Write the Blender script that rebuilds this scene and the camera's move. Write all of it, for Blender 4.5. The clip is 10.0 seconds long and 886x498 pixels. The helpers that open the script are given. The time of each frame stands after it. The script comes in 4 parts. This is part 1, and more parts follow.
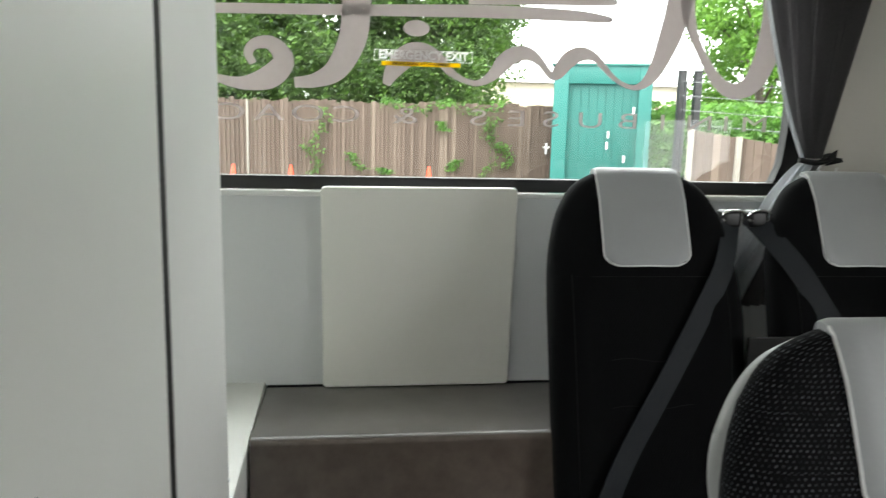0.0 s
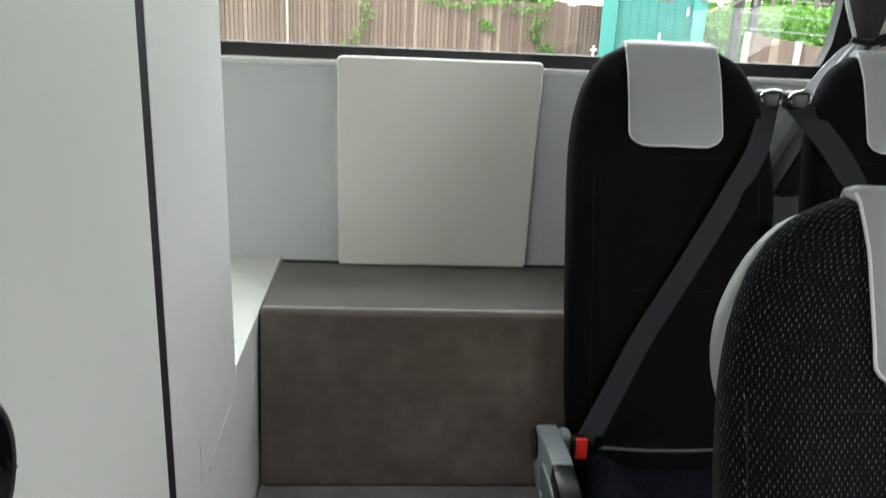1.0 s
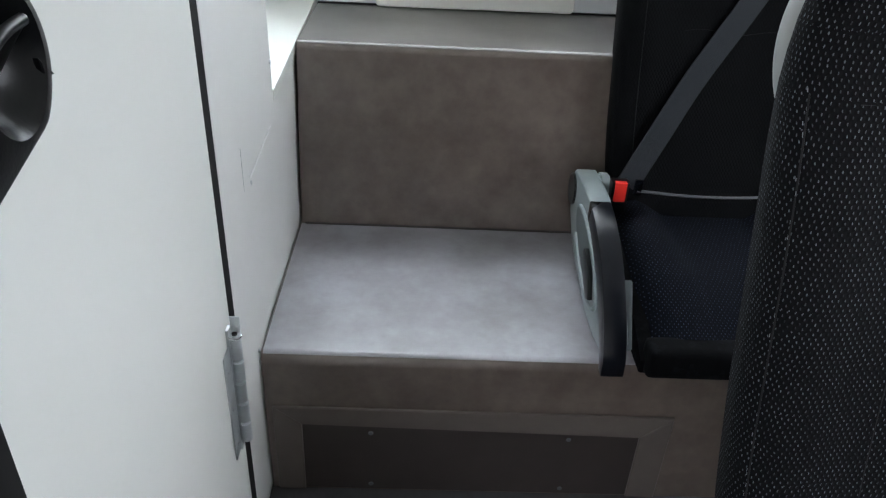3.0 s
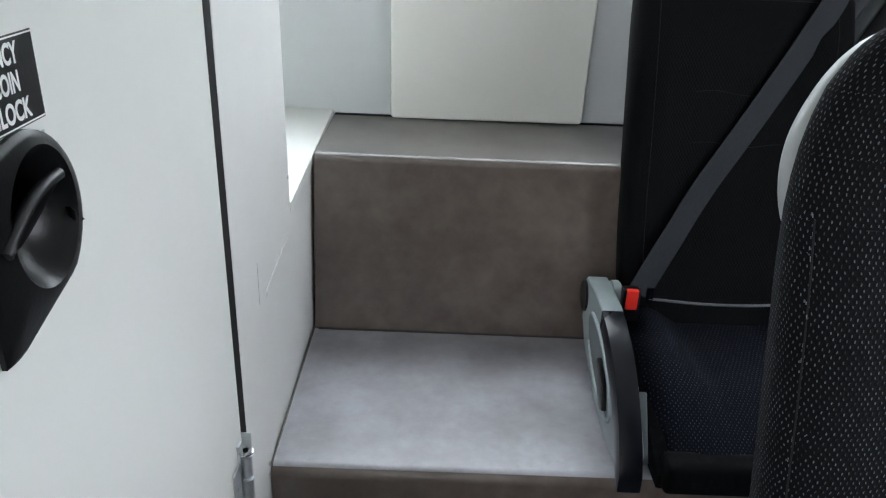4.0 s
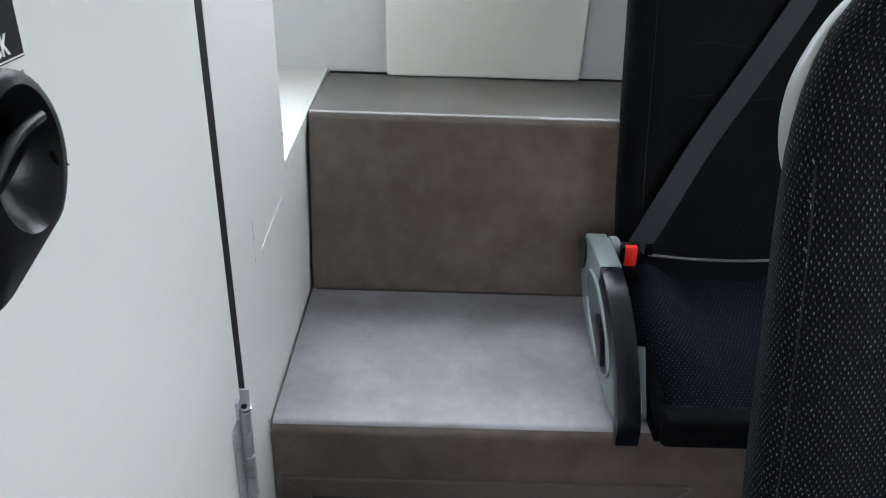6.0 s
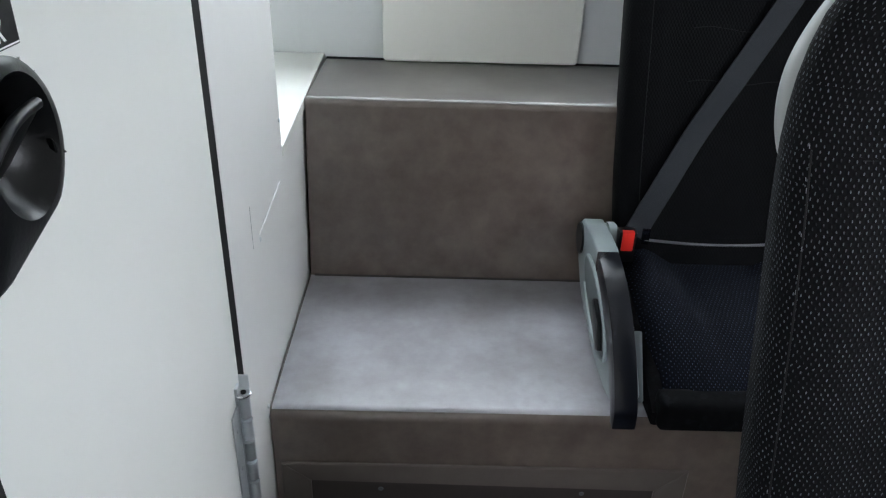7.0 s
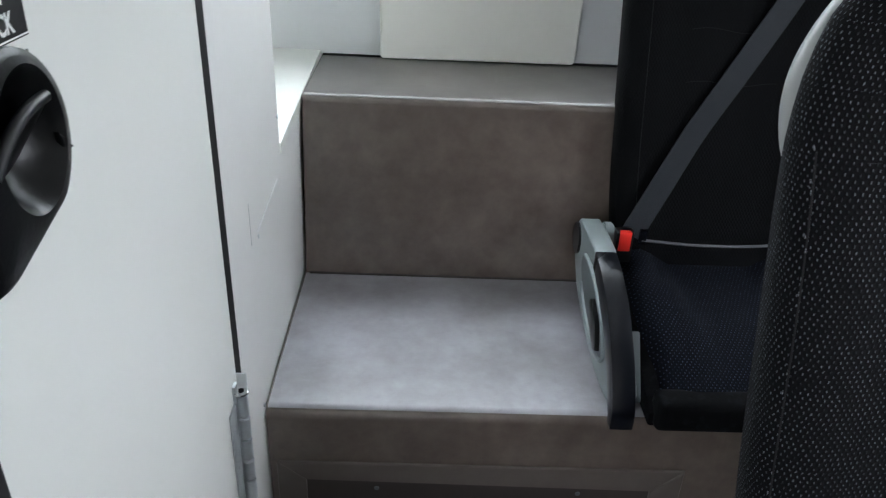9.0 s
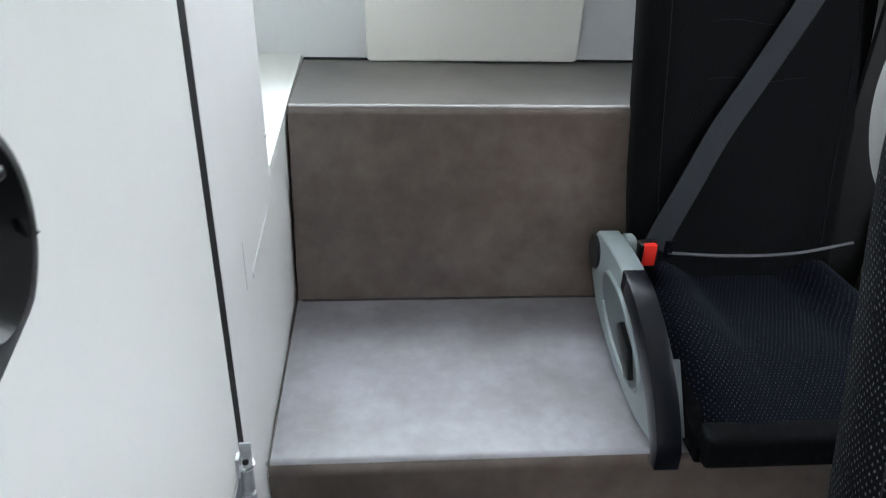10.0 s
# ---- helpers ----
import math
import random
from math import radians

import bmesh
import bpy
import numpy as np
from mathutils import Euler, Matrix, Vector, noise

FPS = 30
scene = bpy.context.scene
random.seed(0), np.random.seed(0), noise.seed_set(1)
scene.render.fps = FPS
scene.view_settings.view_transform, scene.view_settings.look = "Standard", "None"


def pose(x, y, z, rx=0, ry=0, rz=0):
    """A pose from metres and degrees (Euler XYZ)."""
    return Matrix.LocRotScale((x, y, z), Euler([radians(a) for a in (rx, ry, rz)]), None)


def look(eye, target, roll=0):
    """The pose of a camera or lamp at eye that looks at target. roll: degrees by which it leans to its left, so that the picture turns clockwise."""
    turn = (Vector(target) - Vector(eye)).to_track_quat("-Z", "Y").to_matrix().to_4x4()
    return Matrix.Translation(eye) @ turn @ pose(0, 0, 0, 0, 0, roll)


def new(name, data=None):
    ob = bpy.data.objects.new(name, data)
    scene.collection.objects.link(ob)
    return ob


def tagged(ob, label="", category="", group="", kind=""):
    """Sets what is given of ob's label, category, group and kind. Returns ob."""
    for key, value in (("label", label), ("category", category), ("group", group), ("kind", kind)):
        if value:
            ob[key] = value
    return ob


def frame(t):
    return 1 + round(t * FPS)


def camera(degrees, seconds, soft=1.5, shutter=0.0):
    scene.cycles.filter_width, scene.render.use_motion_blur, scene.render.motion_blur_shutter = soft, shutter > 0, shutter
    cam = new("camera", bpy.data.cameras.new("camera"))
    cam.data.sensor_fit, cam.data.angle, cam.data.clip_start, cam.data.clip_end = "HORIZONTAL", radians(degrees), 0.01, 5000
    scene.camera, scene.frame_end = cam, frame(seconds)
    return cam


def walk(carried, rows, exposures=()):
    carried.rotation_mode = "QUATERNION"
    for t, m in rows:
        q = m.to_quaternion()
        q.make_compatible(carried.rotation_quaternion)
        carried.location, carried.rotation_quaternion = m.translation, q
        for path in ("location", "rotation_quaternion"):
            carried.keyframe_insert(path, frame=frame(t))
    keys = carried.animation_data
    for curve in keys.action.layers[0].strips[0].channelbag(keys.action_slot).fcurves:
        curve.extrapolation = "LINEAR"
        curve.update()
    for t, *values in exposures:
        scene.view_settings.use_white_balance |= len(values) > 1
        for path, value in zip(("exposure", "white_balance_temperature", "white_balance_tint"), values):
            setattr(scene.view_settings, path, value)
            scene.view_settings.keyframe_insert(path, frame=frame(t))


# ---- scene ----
cam = camera(61.3, 10.0, soft=1.2, shutter=0.25)
PATH = [
    (0, (-0.153, 0.118, 1.489), (0.095, 2.076, 1.164), 1.4),
    (0.2, (-0.102, 0.111, 1.494), (0.216, 2.064, 1.198), 1.4),
    (0.5, (-0.057, 0.12, 1.493), (0.294, 2.064, 1.181), 1.4),
    (0.7, (-0.072, 0.128, 1.468), (0.216, 2.072, 1.096), 2.4),
    (1, (-0.094, 0.144, 1.416), (0.051, 2.055, 0.844), 2.6),
    (1.2, (-0.091, 0.143, 1.385), (0.046, 2.024, 0.719), 3.2),
    (1.5, (-0.111, 0.152, 1.32), (0.039, 1.96, 0.478), 4.2),
    (2, (-0.121, 0.146, 1.28), (0.035, 1.848, 0.24), 4.6),
    (2.2, (-0.117, 0.141, 1.279), (0.04, 1.83, 0.22), 4.7),
    (3.3, (-0.094, 0.117, 1.289), (-0.051, 1.836, 0.266), 2.9),
    (3.5, (-0.1, 0.123, 1.298), (-0.058, 1.876, 0.337), 2.9),
    (4, (-0.099, 0.127, 1.321), (-0.075, 1.942, 0.481), 2.6),
    (4.5, (-0.102, 0.138, 1.318), (-0.076, 1.943, 0.457), 2.2),
    (5, (-0.108, 0.136, 1.307), (-0.078, 1.932, 0.428), 1.8),
    (5.5, (-0.1, 0.128, 1.304), (-0.071, 1.919, 0.413), 1.9),
    (6, (-0.094, 0.129, 1.302), (-0.066, 1.904, 0.381), 2.1),
    (7.5, (-0.092, 0.12, 1.305), (-0.056, 1.877, 0.349), 1.9),
    (8, (-0.084, 0.114, 1.31), (-0.047, 1.88, 0.373), 2.1),
    (8.5, (-0.083, 0.118, 1.313), (-0.041, 1.877, 0.362), 1.7),
    (9, (-0.11, 0.131, 1.3), (-0.045, 1.887, 0.344), 2.9),
    (9.5, (-0.196, 0.164, 1.268), (-0.081, 1.917, 0.312), 1.7),
    (10, (-0.181, 0.283, 1.283), (-0.027, 2.023, 0.308), 1.9),
]
# seconds, stops, kelvin, tint
EXPOSURE = ((0.0, 0.40, 6950, 7), (0.7, 0.46, 6950, 7), (1.6, 1.05, 6300, 10), (2.0, 1.22, 6300, 10), (3.5, 1.08, 6300, 10), (9.2, 1.1, 6250, 10), (10.0, 1.3, 6250, 10))
walk(cam, [(t, look(eye, target, roll)) for t, eye, target, roll in PATH], EXPOSURE)

SKY, SUN = 0.15, 0.8
CLOUD = (29.0, 29.9, 32.0)
LIGHT_R, LIGHT_L = 0.42, 0.16
GLASS_TINT = (0.88, 0.90, 0.89)

# ---------- world, sun, lights ----------
world = bpy.data.worlds.new("sky")
scene.world = world
world.use_nodes = True
wn = world.node_tree.nodes
sky = wn.new("ShaderNodeTexSky")
sky.sky_type = "NISHITA"
sky.sun_disc = False
sky.sun_elevation, sky.sun_rotation = radians(52), radians(215)
sky.dust_density = 4.0
wn["Background"].inputs["Strength"].default_value = SKY
# thin bright cloud over most of the sky
wl = world.node_tree.links
wco = wn.new("ShaderNodeTexCoord")
cloud = wn.new("ShaderNodeTexNoise")
cloud.inputs["Scale"].default_value, cloud.inputs["Detail"].default_value = 2.2, 6.0
wl.new(wco.outputs["Generated"], cloud.inputs["Vector"])
cover = wn.new("ShaderNodeMapRange")
cover.inputs["To Min"].default_value, cover.inputs["To Max"].default_value = 0.75, 1.0
wl.new(cloud.outputs["Fac"], cover.inputs["Value"])
over = wn.new("ShaderNodeMix")
over.data_type = "RGBA"
wl.new(cover.outputs[0], over.inputs[0])
wl.new(sky.outputs[0], over.inputs[6])
# an overcast sky is about three times as bright overhead as at the horizon
wsep = wn.new("ShaderNodeSeparateXYZ")
wl.new(wco.outputs["Generated"], wsep.inputs[0])
rise = wn.new("ShaderNodeMapRange")
rise.inputs["To Min"].default_value, rise.inputs["To Max"].default_value = 1.0, 3.0
wl.new(wsep.outputs["Z"], rise.inputs["Value"])
grey = wn.new("ShaderNodeVectorMath")
grey.operation = "SCALE"
grey.inputs[0].default_value = CLOUD
wl.new(rise.outputs[0], grey.inputs["Scale"])
wl.new(grey.outputs[0], over.inputs[7])
wl.new(over.outputs[2], wn["Background"].inputs["Color"])


def lamp(name, kind, m, energy, colour, size=None, angle=None):
    data = bpy.data.lights.new(name, kind)
    data.energy, data.color = energy, colour
    if size:
        data.shape, data.size, data.size_y = "RECTANGLE", size[0], size[1]
    if angle is not None:
        data.angle = radians(angle)
    ob = new(name, data)
    ob.matrix_world = m
    return ob


lamp("sun", "SUN", look((6, -8, 14), (0, 0, 0)), SUN, (1.0, 0.96, 0.90), angle=12.0)
# added area lamps for daylight through the side windows, which are out of view
lamp("window_light_right", "AREA", look((1.275, 0.6, 1.34), (-0.4, 0.8, 0.7)), LIGHT_R, (0.93, 0.97, 1.0), (0.9, 0.34))
lamp("window_light_left", "AREA", look((-0.84, -1.7, 1.42), (0.9, -0.9, 0.9)), LIGHT_L, (0.95, 0.98, 1.0), (2.0, 0.7))


# ---------- materials ----------
class Mat:
    """A node material and short ways to add nodes."""

    def __init__(self, name, rough=0.5, metal=0.0, spec=0.5):
        self.m = bpy.data.materials.new(name)
        self.m.use_nodes = True
        self.t = self.m.node_tree
        self.b = self.t.nodes["Principled BSDF"]
        self.b.inputs["Roughness"].default_value = rough
        self.b.inputs["Metallic"].default_value = metal
        self.b.inputs["Specular IOR Level"].default_value = spec
        self.co = None

    def node(self, kind, **values):
        n = self.t.nodes.new(kind)
        for k, v in values.items():
            n.inputs[k.replace("_", " ")].default_value = v
        return n

    def link(self, a, b):
        self.t.links.new(a, b)

    def coords(self):
        if self.co is None:
            self.co = self.node("ShaderNodeTexCoord").outputs["Object"]
        return self.co

    def noise(self, scale, detail=4.0, rough=0.55, stretch=None):
        n = self.node("ShaderNodeTexNoise", Scale=scale, Detail=detail, Roughness=rough)
        if stretch:
            mp = self.node("ShaderNodeMapping")
            mp.inputs["Scale"].default_value = stretch
            self.link(self.coords(), mp.inputs["Vector"])
            self.link(mp.outputs[0], n.inputs["Vector"])
        else:
            self.link(self.coords(), n.inputs["Vector"])
        return n.outputs["Fac"]

    def ramp(self, fac, stops):
        r = self.node("ShaderNodeValToRGB")
        els = r.color_ramp.elements
        while len(els) < len(stops):
            els.new(0.5)
        for e, (p, c) in zip(els, stops):
            e.position, e.color = p, (*c, 1)
        self.link(fac, r.inputs["Fac"])
        return r.outputs["Color"]

    def math(self, op, a, b=None, c=None):
        n = self.node("ShaderNodeMath")
        n.operation = op
        for i, v in enumerate((a, b, c)):
            if v is None:
                continue
            if isinstance(v, (int, float)):
                n.inputs[i].default_value = v
            else:
                self.link(v, n.inputs[i])
        return n.outputs[0]

    def mix(self, fac, a, b, kind="MIX"):
        n = self.node("ShaderNodeMix")
        n.data_type, n.blend_type = "RGBA", kind
        for sock, v in ((n.inputs[0], fac), (n.inputs[6], a), (n.inputs[7], b)):
            if isinstance(v, (int, float)):
                sock.default_value = v
            elif isinstance(v, tuple):
                sock.default_value = (*v, 1)
            else:
                self.link(v, sock)
        return n.outputs[2]

    def colour(self, c):
        if isinstance(c, tuple):
            self.b.inputs["Base Color"].default_value = (*c, 1)
        else:
            self.link(c, self.b.inputs["Base Color"])
        return self

    def rough(self, fac, lo, hi):
        n = self.node("ShaderNodeMapRange")
        n.inputs["To Min"].default_value, n.inputs["To Max"].default_value = lo, hi
        self.link(fac, n.inputs["Value"])
        self.link(n.outputs[0], self.b.inputs["Roughness"])
        return self

    def bump(self, height, strength, distance):
        n = self.node("ShaderNodeBump", Strength=strength, Distance=distance)
        self.link(height, n.inputs["Height"])
        self.link(n.outputs[0], self.b.inputs["Normal"])
        return self


def plain(name, c, rough=0.5, metal=0.0, vary=0.12, scale=40.0, bump=0.05, shine=None):
    m = Mat(name, rough, metal)
    if shine is not None:
        m.b.inputs["Specular IOR Level"].default_value = shine
    n = m.noise(scale, 5)
    m.colour(m.mix(n, tuple(v * (1 - vary) for v in c), tuple(min(1, v * (1 + vary)) for v in c)))
    m.rough(m.noise(scale * 0.3, 3), max(0.02, rough - 0.08), min(1, rough + 0.1))
    if bump:
        m.bump(m.noise(scale * 8, 2), bump, 0.002)
    return m.m


def laminate(name, c, rough=0.42, smudge=0.06):
    m = Mat(name, rough)
    broad = m.noise(2.2, 4, 0.6, (1, 1, 0.35))
    fine = m.noise(90, 3)
    base = m.mix(broad, tuple(v * (1 - smudge) for v in c), tuple(min(1, v * (1 + smudge * 0.5)) for v in c))
    scuff = m.ramp(m.noise(9, 8, 0.7, (1, 1, 0.4)), [(0.66, (0, 0, 0)), (0.78, (1, 1, 1))])
    m.colour(m.mix(m.math("MULTIPLY", scuff, 0.16), base, tuple(v * 0.72 for v in c)))
    m.rough(m.noise(6, 4), rough - 0.1, rough + 0.14)
    m.bump(fine, 0.12, 0.0008)
    return m.m


def vinyl_brown():
    m = Mat("brown_vinyl", 0.42, 0.0, 0.6)
    broad = m.noise(11, 5, 0.6)
    mid = m.noise(24, 4, 0.6)
    grain = m.node("ShaderNodeTexVoronoi", Scale=900.0)
    m.link(m.coords(), grain.inputs["Vector"])
    c = m.ramp(broad, [(0.28, (0.066, 0.048, 0.038)), (0.5, (0.115, 0.088, 0.072)), (0.72, (0.176, 0.142, 0.119))])
    c = m.mix(0.35, c, m.ramp(mid, [(0.3, (0.066, 0.049, 0.039)), (0.7, (0.164, 0.130, 0.108))]))
    m.colour(c)
    m.rough(mid, 0.30, 0.44)
    m.b.inputs["Coat Weight"].default_value = 0.9
    m.b.inputs["Coat Roughness"].default_value = 0.24
    both = m.math("ADD", m.math("MULTIPLY", grain.outputs["Distance"], 0.5), m.math("MULTIPLY", m.noise(60, 3), 0.6))
    m.bump(both, 0.16, 0.0012)
    return m.m


def vinyl_worn_sheen(name, k, tone=(1, 1, 1)):
    """The same vinyl on the step tops, scuffed, with window sheen put in as a pale lilac-brown; k is how far."""
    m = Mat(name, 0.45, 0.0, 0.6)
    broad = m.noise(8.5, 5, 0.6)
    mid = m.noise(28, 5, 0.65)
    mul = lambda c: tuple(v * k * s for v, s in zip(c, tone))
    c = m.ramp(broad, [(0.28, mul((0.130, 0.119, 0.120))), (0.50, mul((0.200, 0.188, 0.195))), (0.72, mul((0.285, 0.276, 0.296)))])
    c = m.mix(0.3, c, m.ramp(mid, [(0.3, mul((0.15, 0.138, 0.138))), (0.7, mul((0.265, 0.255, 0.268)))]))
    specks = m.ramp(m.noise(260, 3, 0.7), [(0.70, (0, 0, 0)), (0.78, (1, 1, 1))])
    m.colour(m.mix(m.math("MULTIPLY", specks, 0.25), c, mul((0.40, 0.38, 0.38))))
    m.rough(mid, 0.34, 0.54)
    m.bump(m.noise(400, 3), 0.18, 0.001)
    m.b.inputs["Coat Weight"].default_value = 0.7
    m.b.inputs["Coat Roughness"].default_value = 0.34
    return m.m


def fabric(name, ground, dot, pitch=0.006):
    """Black upholstery cloth with staggered rows of small pale dashes."""
    m = Mat(name, 0.92, 0.0, 0.14)
    uv = m.node("ShaderNodeTexCoord").outputs["UV"]
    sep = m.node("ShaderNodeSeparateXYZ")
    m.link(uv, sep.inputs[0])
    warp = m.noise(26, 3)
    u = m.math("ADD", sep.outputs[0], m.math("MULTIPLY", warp, 0.009))
    v = m.math("ADD", sep.outputs[1], m.math("MULTIPLY", warp, 0.007))
    row = m.math("DIVIDE", v, pitch)
    odd = m.math("MULTIPLY", m.math("MODULO", m.math("FLOOR", row), 2.0), 0.5)
    col = m.math("ADD", m.math("DIVIDE", u, pitch * 1.05), odd)
    fu = m.math("SUBTRACT", m.math("FRACT", col), 0.5)
    fv = m.math("SUBTRACT", m.math("FRACT", row), 0.5)
    d = m.math("ADD", m.math("POWER", m.math("MULTIPLY", fu, 8.2), 2.0), m.math("POWER", m.math("MULTIPLY", fv, 2.7), 2.0))
    mask = m.math("LESS_THAN", d, 0.6)
    keep = m.math("MULTIPLY", mask, m.ramp(m.noise(90, 4), [(0.35, (0.1,) * 3), (0.62, (1, 1, 1))]))
    ground_c = m.mix(m.noise(6, 4), tuple(v * 0.7 for v in ground), tuple(v * 1.4 for v in ground))
    m.colour(m.mix(keep, ground_c, dot))
    m.bump(m.math("ADD", m.math("MULTIPLY", m.math("SUBTRACT", 1.0, d), 0.5), m.noise(500, 2)), 0.12, 0.0012)
    return m.m


def backlit(name, c, through_share):
    """Thin sheet that also lets light through."""
    m = Mat(name, 0.8)
    col = m.mix(m.noise(60, 3), tuple(v * 0.93 for v in c), tuple(min(1, v * 1.05) for v in c))
    m.colour(col)
    tr = m.node("ShaderNodeBsdfTranslucent")
    m.link(col, tr.inputs["Color"])
    mx = m.node("ShaderNodeMixShader")
    mx.inputs[0].default_value = through_share
    m.link(m.b.outputs[0], mx.inputs[1])
    m.link(tr.outputs[0], mx.inputs[2])
    m.link(mx.outputs[0], m.t.nodes["Material Output"].inputs["Surface"])
    return m.m


def curtain_cloth():
    m = Mat("charcoal_curtain_cloth", 0.9)
    c = m.mix(m.noise(220, 3), (0.16, 0.155, 0.162), (0.24, 0.232, 0.238))
    m.colour(c)
    tr = m.node("ShaderNodeBsdfTranslucent")
    m.link(c, tr.inputs["Color"])
    mx = m.node("ShaderNodeMixShader")
    mx.inputs[0].default_value = 0.4
    m.link(m.b.outputs[0], mx.inputs[1])
    m.link(tr.outputs[0], mx.inputs[2])
    m.link(mx.outputs[0], m.t.nodes["Material Output"].inputs["Surface"])
    return m.m


WHITE = laminate("white_laminate", (0.74, 0.745, 0.73))
DOOR_WHITE = laminate("door_laminate", (0.755, 0.77, 0.74), 0.38, 0.08)
GREY_WALL = laminate("grey_wall_lining", (0.63, 0.65, 0.655), 0.5)
PAD_WHITE = laminate("cream_padded_vinyl", (0.85, 0.855, 0.80), 0.45, 0.04)
LINING = laminate("pillar_lining", (0.60, 0.585, 0.54), 0.75)
VINYL = vinyl_brown()
# step tops: window sheen is part of these colours, besides the scuffs
VINYL_WORN_SHEEN = vinyl_worn_sheen("scuffed_sheen_vinyl", 1.35, (0.95, 0.99, 1.03))
VINYL_RUBBED_SHEEN = vinyl_worn_sheen("rubbed_sheen_vinyl", 0.50, (1.05, 1.0, 0.88))
VINYL_TRIM = plain("brown_trim_strip", (0.108, 0.091, 0.080), 0.45, vary=0.2, scale=20)
VINYL_DARK = plain("dark_brown_panel", (0.037, 0.029, 0.026), 0.5, vary=0.25, scale=14)
# one dotted cloth: darker copy for shaded rear seats, paler for the lit near seat
CLOTH_SHADED = fabric("shaded_dotted_cloth", (0.0013, 0.0015, 0.0019), (0.0042, 0.005, 0.0062), 0.0062)
CLOTH_LIT = fabric("lit_dotted_cloth", (0.0022, 0.0023, 0.0028), (0.105, 0.115, 0.130), 0.0060)
CLOTH_SEAT = fabric("navy_dotted_cloth", (0.0016, 0.0023, 0.0048), (0.044, 0.055, 0.086), 0.0070)
HEAD_VINYL = plain("grey_headrest_vinyl", (0.30, 0.312, 0.318), 0.42, vary=0.05, scale=12, bump=0.12)
PIPING = plain("pale_piping", (0.62, 0.63, 0.63), 0.5)
BELT = plain("charcoal_webbing", (0.014, 0.017, 0.021), 0.55, vary=0.25, scale=300, bump=0.4, shine=0.25)
BLACK = plain("black_plastic", (0.0055, 0.006, 0.0065), 0.32, vary=0.2, bump=0.08, shine=0.28)
BLACK_MATT = plain("black_rubber", (0.009, 0.009, 0.009), 0.7, shine=0.25)
SEAL = plain("black_window_seal", (0.008, 0.008, 0.009), 0.5)
INSET_GREY = plain("shadow_grey_plastic", (0.105, 0.125, 0.130), 0.5, vary=0.08)
LATCH_SHEEN = plain("black_plastic_sheen", (0.016, 0.017, 0.019), 0.34, vary=0.25, bump=0.06)
ARM_GREY = plain("grey_armrest_plastic", (0.20, 0.235, 0.24), 0.42, vary=0.06)
ARM_CAP = plain("dark_grey_armrest_cap", (0.0035, 0.0042, 0.0070), 0.27, vary=0.06, scale=3, bump=0, shine=0.34)
SHELL = plain("light_grey_shell", (0.24, 0.245, 0.24), 0.4, vary=0.06)
RED = plain("red_buckle_button", (0.75, 0.03, 0.02), 0.4, vary=0.05)
STEEL = plain("zinc_steel", (0.60, 0.63, 0.65), 0.38, 0.75, vary=0.12, scale=60)
CHROME = plain("chrome", (0.75, 0.76, 0.77), 0.16, 1.0, vary=0.04)
WOOD_EDGE = plain("dark_brown_jamb", (0.042, 0.03, 0.027), 0.45, vary=0.25, scale=25)
STICKER = plain("black_sticker", (0.006, 0.006, 0.007), 0.4)
LETTER = plain("white_letter", (0.82, 0.82, 0.82), 0.5, vary=0.02)
SIGN_WHITE = backlit("white_window_sticker", (0.86, 0.86, 0.85), 0.55)
SIGN_YELLOW = backlit("yellow_window_sticker", (0.88, 0.66, 0.03), 0.55)
DECAL = backlit("mauve_grey_window_decal", (0.62, 0.575, 0.565), 0.4)
CURTAIN_CLOTH = curtain_cloth()
CURTAIN_LINING = backlit("silver_curtain_lining", (0.62, 0.64, 0.66), 0.5)
FLOOR = plain("dark_vinyl_floor", (0.05, 0.05, 0.052), 0.6, vary=0.3, scale=60)
ROOF = laminate("roof_lining", (0.62, 0.61, 0.57), 0.8)


def tinted_glass():
    m = Mat("tinted_glass")
    t = m.t
    clear = m.node("ShaderNodeBsdfTransparent")
    clear.inputs["Color"].default_value = (*GLASS_TINT, 1)
    gloss = m.node("ShaderNodeBsdfGlossy", Roughness=0.02)
    edge = m.node("ShaderNodeLayerWeight", Blend=0.5).outputs["Facing"]
    fres = m.math("ADD", 0.035, m.math("MULTIPLY", m.math("POWER", edge, 5.0), 0.7))
    mixer = m.node("ShaderNodeMixShader")
    m.link(fres, mixer.inputs[0])
    m.link(clear.outputs[0], mixer.inputs[1])
    m.link(gloss.outputs[0], mixer.inputs[2])
    m.link(mixer.outputs[0], t.nodes["Material Output"].inputs["Surface"])
    return m.m


GLASS = tinted_glass()


# ---------- building helpers ----------
def finish(ob, mat, smooth=True, angle=40):
    ob.data.materials.append(mat)
    if smooth:
        for p in ob.data.polygons:
            p.use_smooth = True
        bm = bmesh.new()
        bm.from_mesh(ob.data)
        lim = radians(angle)
        for e in bm.edges:
            e.smooth = len(e.link_faces) == 2 and e.calc_face_angle(0.0) < lim
        bm.to_mesh(ob.data)
        bm.free()
    return ob


def mesh_of(name, bm):
    bmesh.ops.recalc_face_normals(bm, faces=bm.faces)
    me = bpy.data.meshes.new(name)
    bm.to_mesh(me)
    bm.free()
    return me


def part(name, bm, material, parent=None, label="", smooth=True):
    """Link a bmesh as one mesh object under a thing or a part."""
    ob = new(name, mesh_of(name, bm))
    finish(ob, material, smooth)
    if parent:
        ob.parent = parent
    if label:
        ob["label"] = label
    return ob


